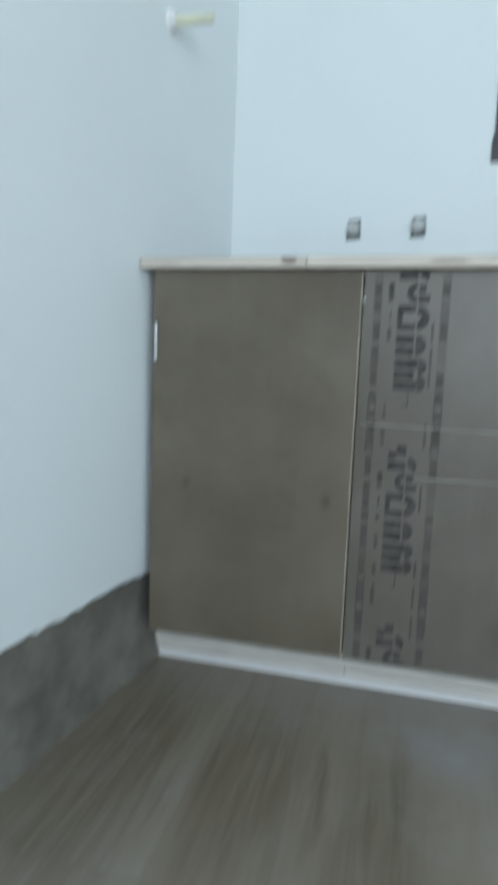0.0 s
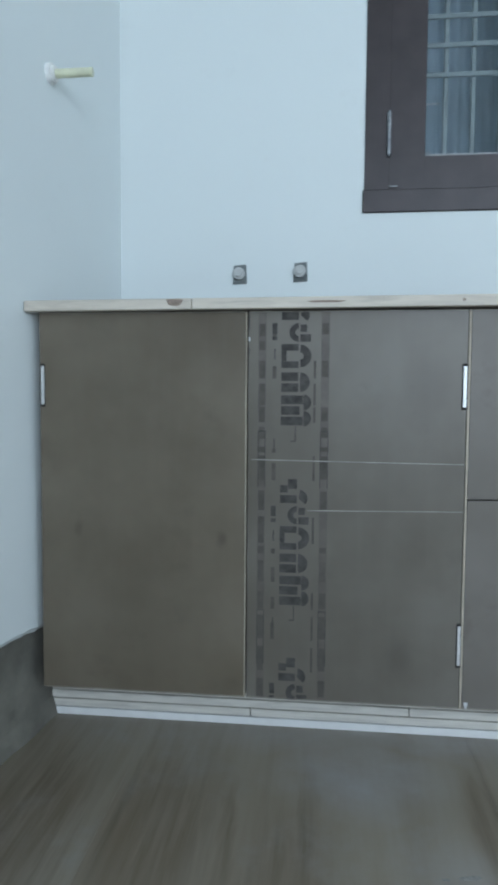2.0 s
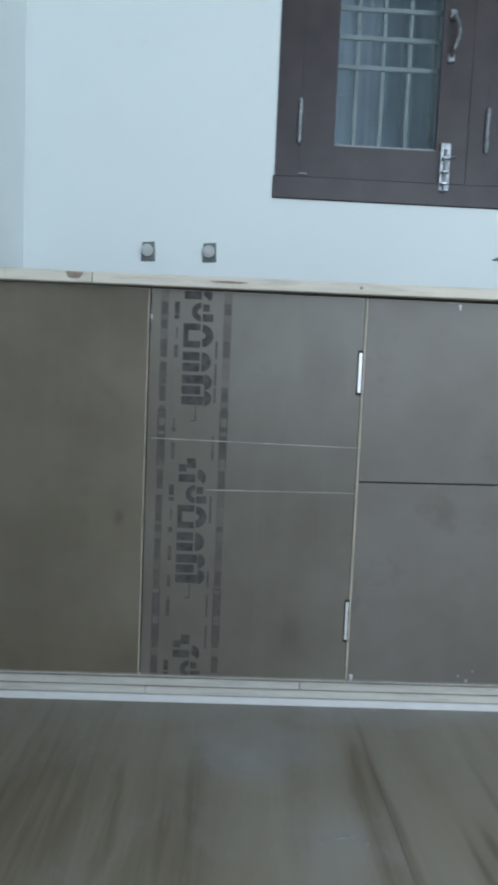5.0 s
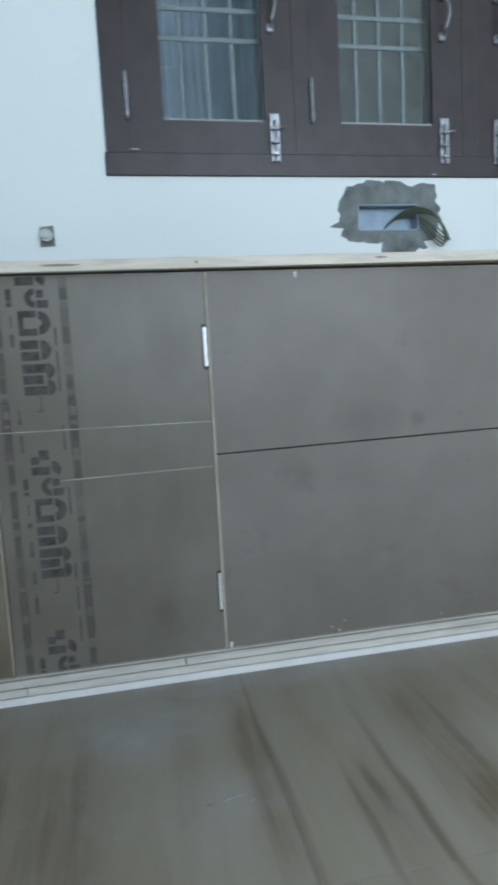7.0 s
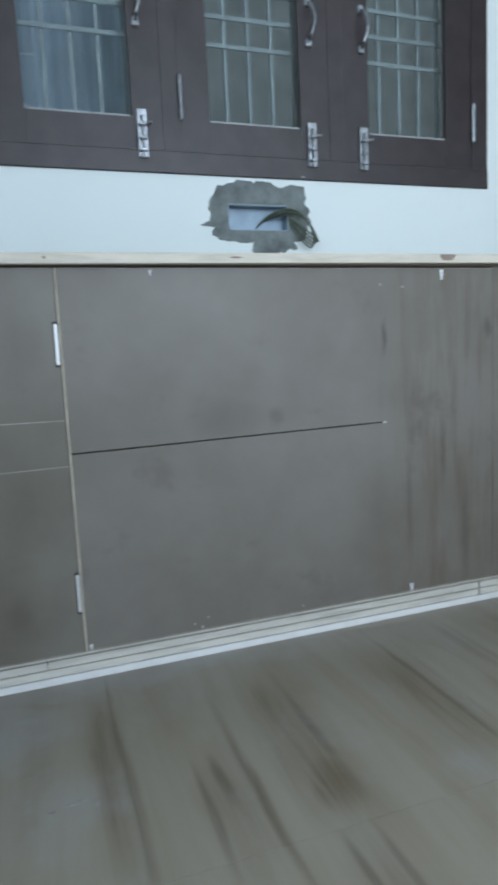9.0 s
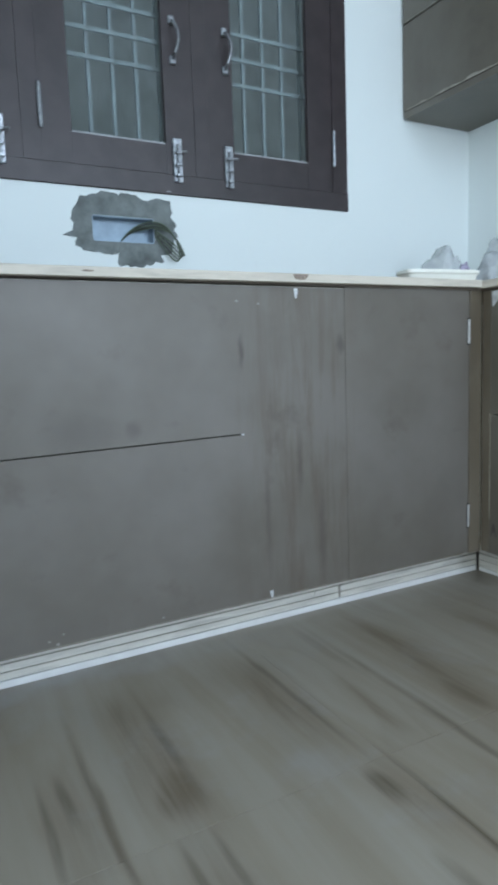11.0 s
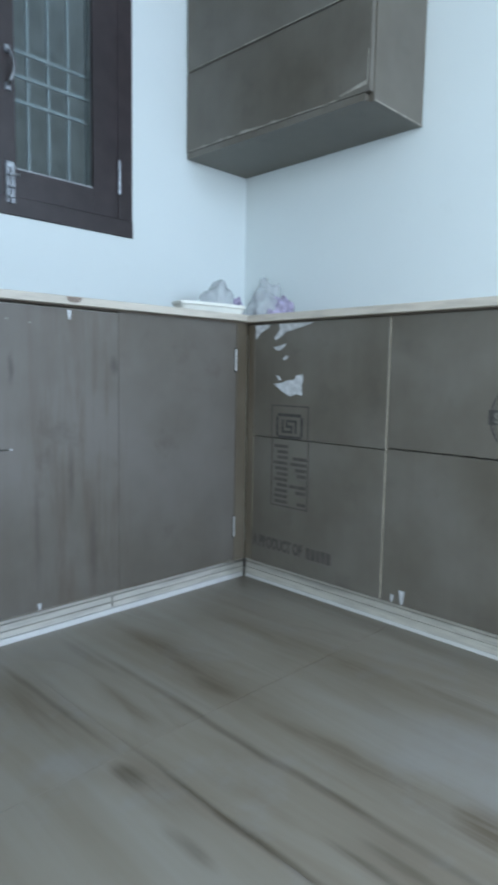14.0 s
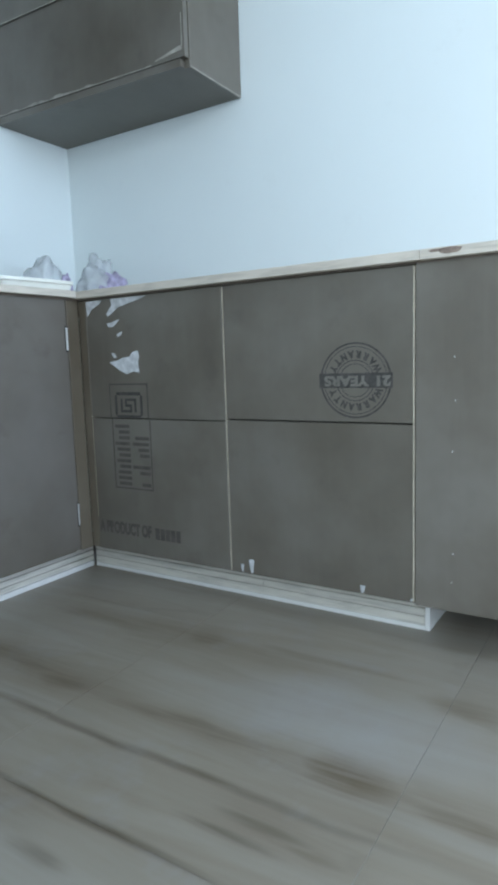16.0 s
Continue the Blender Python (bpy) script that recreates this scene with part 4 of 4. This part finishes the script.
def paper_scrap(parent, pts):
    b = prism(bmesh.new(), [(SIDE - 0.0009, y, z) for y, z in pts], (0.0008, 0, 0))
    return part("paper_scrap", b, PAPER, parent, "torn white paper scrap")


paper_scrap(e_top, [(1.228, 0.828), (1.165, 0.829), (1.176, 0.818), (1.205, 0.806), (1.224, 0.787)])
paper_scrap(e_top, [(1.132, 0.829), (1.003, 0.829), (1.018, 0.823), (1.070, 0.812), (1.105, 0.805), (1.128, 0.790), (1.145, 0.782), (1.150, 0.790), (1.128, 0.812)])
paper_scrap(e_top, [(1.150, 0.762), (1.128, 0.766), (1.102, 0.772), (1.112, 0.762), (1.128, 0.752), (1.142, 0.753)])
paper_scrap(e_top, [(1.106, 0.735), (1.094, 0.738), (1.098, 0.728), (1.110, 0.724), (1.115, 0.729)])
paper_scrap(e_top, [(1.148, 0.655), (1.112, 0.660), (1.098, 0.666), (1.070, 0.668), (1.062, 0.680), (1.040, 0.684), (1.036, 0.668), (1.042, 0.652), (1.038, 0.624), (1.060, 0.628), (1.084, 0.620), (1.112, 0.632)])
paper_scrap(e_top, [(1.138, 0.680), (1.130, 0.680), (1.118, 0.668), (1.130, 0.666)])


def side_marks(parent, name, mat, rects, label):
    for y0, y1, z0, z1 in rects:
        part(name, slab(SIDE - 0.0004, SIDE + 0.0001, y0, y1, z0, z1), mat, parent, label)


# framed certificate print: outline, emblem of plain shapes, rows of bars
w = 0.0042
side_marks(e_top, "printed_frame", PALE_INK, [(1.012, 1.156, 0.590, 0.590 + w), (1.012, 1.012 + w, 0.498, 0.590), (1.156 - w, 1.156, 0.498, 0.590)], "thin printed frame")
side_marks(e_low, "printed_frame", PALE_INK, [(1.008, 1.152, 0.293, 0.293 + w), (1.008, 1.008 + w, 0.295, 0.494), (1.152 - w, 1.152, 0.295, 0.494)], "thin printed frame")
side_marks(e_top, "printed_emblem", INK, [(1.040, 1.129, 0.561, 0.570), (1.040, 1.129, 0.498, 0.505), (1.033, 1.0415, 0.5055, 0.5605), (1.1275, 1.136, 0.5055, 0.5605),
                                     (1.056, 1.098, 0.545, 0.552), (1.072, 1.098, 0.529, 0.536), (1.072, 1.114, 0.513, 0.520), (1.0905, 1.098, 0.5365, 0.5445),
                                     (1.072, 1.0795, 0.5205, 0.5285), (1.056, 1.0635, 0.513, 0.5445), (1.107, 1.114, 0.5205, 0.552)], "square emblem of plain black shapes")
rects = []
z = 0.478
while z > 0.31:
    rects.append((1.087, 1.087 + rnd.uniform(0.040, 0.058), z - 0.0095, z))
    if rnd.random() < 0.8:
        rects.append((1.016, 1.016 + rnd.uniform(0.030, 0.064), z - 0.0095, z))
    z -= 0.0165
side_marks(e_low, "print_bar", PALE_INK, rects, "row of faded print")


def lettering(name, text, size, parent, place, turn, mat, label, stretch=1.0, weight=0.0015):
    """Flat lettering on a side front, read from the room; turn in degrees."""
    cu = bpy.data.curves.new(name, "FONT")
    cu.body, cu.size, cu.align_x, cu.align_y, cu.extrude = text, size, "CENTER", "CENTER", 0.0002
    cu.offset = weight
    tmp = bpy.data.objects.new(name, cu)
    scene.collection.objects.link(tmp)
    bpy.context.view_layer.update()
    me = bpy.data.meshes.new_from_object(tmp.evaluated_get(bpy.context.evaluated_depsgraph_get()))
    bpy.data.objects.remove(tmp)
    m = Matrix.Translation(place) @ pose(0, 0, 0, 90, 0, -90) @ pose(0, 0, 0, 0, 0, turn) @ Matrix.Diagonal((stretch, 1, 1, 1))
    me.transform(m)
    me.materials.clear()
    me.materials.append(mat)
    ob = new(name, me)
    ob.parent = parent
    return tagged(ob, label)


IX = SIDE - 0.0003
lettering("lettering", "A PRODUCT OF", 0.046, e_low, (IX, 1.124, 0.172), 0, PALE_INK, "faded black lettering A PRODUCT OF", 0.60, 0.0026)
side_marks(e_low, "print_bar", PALE_INK, [(0.920 + k * 0.0185, 0.9355 + k * 0.0185, 0.155, 0.188) for k in range(5)], "block of faded print")

# round stamp: rings, rays of letters and a dark ribbon
CY, CZ = 0.405, 0.595


def ring(b, r0, r1, n=56):
    a = [(bm_v(b, r0, k, n), bm_v(b, r1, k, n)) for k in range(n)]
    for k in range(n):
        p, q = a[k], a[(k + 1) % n]
        b.faces.new((p[0], q[0], q[1], p[1]))


def bm_v(b, r, k, n):
    t = 2 * math.pi * k / n
    return b.verts.new((SIDE - 0.0004, CY + r * math.cos(t), CZ + r * math.sin(t)))


b = bmesh.new()
for r0, r1 in ((0.0805, 0.0845), (0.0740, 0.0758), (0.0440, 0.0460), (0.0360, 0.0376)):
    ring(b, r0, r1)
stamp = part("round_stamp", b, INK, f_top, "round faded black ink stamp")
stamp.modifiers.new("thickness", "SOLIDIFY").thickness = 0.0003
part("ribbon", slab(SIDE - 0.0010, SIDE - 0.0005, 0.318, 0.492, CZ - 0.0165, CZ + 0.0165), INK, f_top, "dark ribbon across the stamp")
for word, along in (("21", -0.064), ("YEARS", 0.022)):
    lettering("lettering", word, 0.030, f_top, (SIDE - 0.0012, CY + along, CZ), 180, RIBBON_TEXT, "pale upside-down word in the ribbon", 1.22)
for k, ch in enumerate("WARRANTY"):
    a = -63 + k * 18
    u, v = 0.0585 * math.sin(radians(a)), 0.0585 * math.cos(radians(a))
    # the whole stamp stands on its head
    lettering("letter", ch, 0.0215, f_top, (SIDE - 0.0004, CY + u, CZ - v), 180 - a, INK, "faded black letter", 0.82, 0.0013)
    lettering("letter", ch, 0.0215, f_top, (SIDE - 0.0004, CY + u, CZ + v), 180 + a, INK, "faded black letter", 0.82, 0.0013)

# ---- small things on the walls ----
patch = thing("cement_patch", (1.03, WALL, 1.02), "rough grey cement patch round a switch box", "wall patch", "", "structure")
x0, x1, z0, z1 = NICHE
cx, cz = (x0 + x1) / 2, (z0 + z1) / 2
n = 96
b = bmesh.new()
inner, outer, low = [], [], []
for k in range(n):
    t = 2 * math.pi * k / n
    c, s = math.cos(t), math.sin(t)
    f = 1 / max(abs(c) / ((x1 - x0) / 2), abs(s) / ((z1 - z0) / 2))
    inner.append(b.verts.new((cx + f * c, WALL - 0.004, cz + f * s)))
    g = 1 / max(abs(c) / 0.132, abs(s) / (0.088 if s > 0 else 0.058))
    if s < -0.35 and -0.35 < c < 0.80:
        g += 0.048
    g = 0.55 * g + 0.45 / math.sqrt((c / 0.150) ** 2 + (s / (0.098 if s > 0 else 0.075)) ** 2)
    g *= 1 + 0.10 * noise.noise((c * 3, s * 3, 1.0)) + 0.09 * noise.noise((c * 9, s * 9, 5.0)) + 0.06 * noise.noise((c * 25, s * 25, 9.0))
    if k == n // 2 + 2:
        g += 0.035
    outer.append(b.verts.new((cx + 0.008 + g * c, WALL - 0.0025, cz + g * s)))
    low.append(b.verts.new((cx + 0.008 + g * c * 1.01, WALL + 0.001, cz + g * s * 1.01)))
for k in range(n):
    j = (k + 1) % n
    b.faces.new((inner[k], inner[j], outer[j], outer[k]))
    b.faces.new((outer[k], outer[j], low[j], low[k]))
bmesh.ops.recalc_face_normals(b, faces=b.faces)
part("plaster", b, CEMENT, patch)
solid = bmesh.new()
for a in ((x0 + 0.0005, x0 + 0.003, z0 + 0.0005, z1 - 0.0005), (x1 - 0.003, x1 - 0.0005, z0 + 0.0005, z1 - 0.0005), (x0 + 0.003, x1 - 0.003, z0 + 0.0005, z0 + 0.003), (x0 + 0.003, x1 - 0.003, z1 - 0.003, z1 - 0.0005)):
    box(solid, a[0], a[1], WALL - 0.002, WALL + 0.046, a[2], a[3])
box(solid, x0 + 0.0005, x1 - 0.0005, WALL + 0.030, WALL + 0.033, z0 + 0.0005, z1 - 0.0005)
switch_box = solo("switch_box", solid, BOX_IN, "empty metal switch box set in the wall, wires hanging out", "switch box")


def wire(name, pts, radius, mat, label):
    cu = bpy.data.curves.new(name, "CURVE")
    cu.dimensions, cu.bevel_depth, cu.bevel_resolution = "3D", radius, 2
    sp = cu.splines.new("NURBS")
    sp.points.add(len(pts) - 1)
    for p, q in zip(sp.points, pts):
        p.co = (*q, 1)
    sp.use_endpoint_u, sp.order_u = True, 4
    tmp = bpy.data.objects.new(name, cu)
    scene.collection.objects.link(tmp)
    bpy.context.view_layer.update()
    me = bpy.data.meshes.new_from_object(tmp.evaluated_get(bpy.context.evaluated_depsgraph_get()))
    bpy.data.objects.remove(tmp)
    me.materials.clear()
    me.materials.append(mat)
    for p in me.polygons:
        p.use_smooth = True
    return part_mesh(name, me, switch_box, label)


def part_mesh(name, me, parent, label):
    ob = new(name, me)
    ob.parent = parent
    return tagged(ob, label)


Y = WALL
for k in range(5):
    o = 0.006 * k
    wire("wire", [(1.035 + o, Y + 0.026, 1.000 + o), (1.06 + o, Y + 0.012, 1.035 - o * 0.3), (1.105 + o * 0.7, Y - 0.022, 1.050 - o * 0.6), (1.150 + o * 0.9, Y - 0.030, 1.035 - o),
                  (1.178 + o * 0.6, Y - 0.028, 0.985 - o), (1.182 + o * 0.6, Y - 0.026, 0.945 + o * 0.5), (1.165 + o * 0.5, Y - 0.022, 0.940 + o * 1.6), (1.140 + o, Y - 0.016, 0.975 + o * 0.8), (1.118, Y - 0.006, 1.015 + o * 0.5)],
         0.0019, (WIRE_GREEN, WIRE_BLACK)[k % 2], "thin insulated wire")

for px, pz in ((0.021, 0.981), (0.171, 0.985)):
    t = thing("pipe_outlet", (px, WALL, pz), "capped pipe stub in a rough square of grey cement", "pipe outlet", "capped pipe stubs")
    b = prism(bmesh.new(), [(px - 0.016, WALL - 0.002, pz - 0.024), (px + 0.019, WALL - 0.002, pz - 0.022), (px + 0.017, WALL - 0.002, pz + 0.025), (px - 0.013, WALL - 0.002, pz + 0.022)], (0, 0.003, 0))
    part("cement", b, CEMENT, t)
    b = bmesh.new()
    rod(b, (px, WALL - 0.012, pz + 0.002), (px, WALL - 0.001, pz + 0.002), 0.0145, 20)
    rod(b, (px, WALL - 0.018, pz + 0.002), (px, WALL - 0.012, pz + 0.002), 0.0085, 16)
    part("plug", b, PLUG, t, "grey plastic plug")

py, pz = 1.350, 1.312
stub = thing("pipe_stub", (left_x(py), py, pz), "cream plastic pipe stub with a white wall flange", "pipe")
b = bmesh.new()
rod(b, (left_x(py) - 0.002, py, pz), (left_x(py) + 0.008, py, pz), 0.0195, 24)
rod(b, (left_x(py) + 0.008, py, pz), (left_x(py) + 0.014, py, pz), 0.0150, 24)
part("flange", b, FLANGE, stub)
b = bmesh.new()
rod(b, (left_x(py) + 0.010, py, pz), (left_x(py) + 0.088, py + 0.002, pz + 0.001), 0.0085, 16)
part("pipe", b, PIPE, stub)

# ---- things lying on the worktop in the corner ----
tray = thing("tray", (1.75, 1.30, BOARD_TOP + 0.0005), "long shallow white plastic tray lying on the worktop", "tray")
b = bmesh.new()
tm = Matrix.Translation((1.782, 1.306, BOARD_TOP + 0.0005)) @ pose(0, 0, 0, 0, 0, -8)
out = []
for r, z, hx, hy in ((0, 0.0, 0.104, 0.030), (1, 0.022, 0.111, 0.036), (2, 0.026, 0.115, 0.040), (3, 0.034, 0.115, 0.040), (4, 0.034, 0.108, 0.032), (5, 0.012, 0.100, 0.026)):
    loop = []
    for k in range(40):
        t = 2 * math.pi * k / 40
        c, s = math.cos(t), math.sin(t)
        u = math.copysign(abs(c) ** 0.35, c) * hx
        v = math.copysign(abs(s) ** 0.35, s) * hy
        loop.append(b.verts.new(tm @ Vector((u, v, z))))
    out.append(loop)
for a, c in zip(out, out[1:]):
    for k in range(40):
        b.faces.new((a[k], a[(k + 1) % 40], c[(k + 1) % 40], c[k]))
b.faces.new(out[0][::-1])
b.faces.new(out[-1])
part("body", b, TRAY, tray)


def crumpled_bag(name, centre, size, mat, label, seed):
    b = bmesh.new()
    bmesh.ops.create_icosphere(b, subdivisions=4, radius=1.0)
    for v in b.verts:
        p = v.co.copy()
        k = 1 + 0.36 * noise.noise(p * 1.7 + Vector((seed, 0, 0))) + 0.26 * abs(noise.noise(p * 3.6 + Vector((0, seed, 0)))) + 0.05 * noise.noise(p * 10 + Vector((0, 0, seed)))
        v.co = Vector((p.x * size[0] * k, p.y * size[1] * k, max(p.z, -0.55) * size[2] * k))
    low = min(v.co.z for v in b.verts)
    for v in b.verts:
        v.co += Vector((centre[0], centre[1], centre[2] - low))
    return solo(name, b, mat, label, "plastic bag", "", True)


crumpled_bag("plastic_bag", (1.990, 1.50, BOARD_TOP + 0.0005), (0.050, 0.05, 0.078), BAG_CLEAR, "clear crumpled plastic bag standing on the worktop", 3.1)
crumpled_bag("plastic_bag", (2.130, 1.42, BOARD_TOP + 0.0005), (0.056, 0.05, 0.066), BAG_CLEAR, "clear crumpled plastic bag in the worktop corner", 8.4)
crumpled_bag("plastic_bag", (2.180, 1.45, BOARD_TOP + 0.0005), (0.050, 0.04, 0.092), BAG_CLEAR, "thin clear plastic bag with its top twisted up", 1.7)
crumpled_bag("plastic_packet", (2.170, 1.375, BOARD_TOP + 0.0005), (0.054, 0.03, 0.056), BAG_PRINT, "crumpled lilac printed plastic packet beside a bag", 5.2)
crumpled_bag("plastic_packet", (2.052, 1.47, BOARD_TOP + 0.0005), (0.018, 0.02, 0.050), BAG_PRINT, "small crumpled printed plastic packet", 6.7)

# ---- paint and plaster specks on the floor ----
for x, y, u, w, turn in ((0.436, 0.975, 0.016, 0.0032, 10), (0.466, 0.958, 0.007, 0.0022, 60), (0.402, 0.968, 0.005, 0.002, 0)):
    b = bmesh.new()
    loop = []
    for k in range(14):
        a = 2 * math.pi * k / 14
        r = 1 + 0.35 * noise.noise((math.cos(a) * 2 + x * 9, math.sin(a) * 2, y * 5))
        loop.append(pose(x, y, 0, 0, 0, turn) @ Vector((u * r * math.cos(a), w * r * math.sin(a), 0.0002)))
    prism(b, loop, (0, 0, 0.0010))
    solo("plaster_speck", b, SPECK, "small pale plaster smear dried on the floor", "plaster speck")

# ---- floor tiles ----
STEP_X, STEP_Y = 0.632, 0.640
floor_ob = bpy.data.objects["floor"]
me = mesh_of("tile", slab(-STEP_X / 2 + 0.00012, STEP_X / 2 - 0.00012, -STEP_Y / 2 + 0.0005, STEP_Y / 2 - 0.0005, -0.008, 0.0, 0.0002), TILE)
for i in range(-1, 4):
    for j in range(-6, 2):
        x, y = -0.115 + STEP_X * (i + 0.5), 0.778 + STEP_Y * (j + 0.5)
        ob = new("tile", me)
        ob.location = (x, y, 0)
        ob.parent = floor_ob
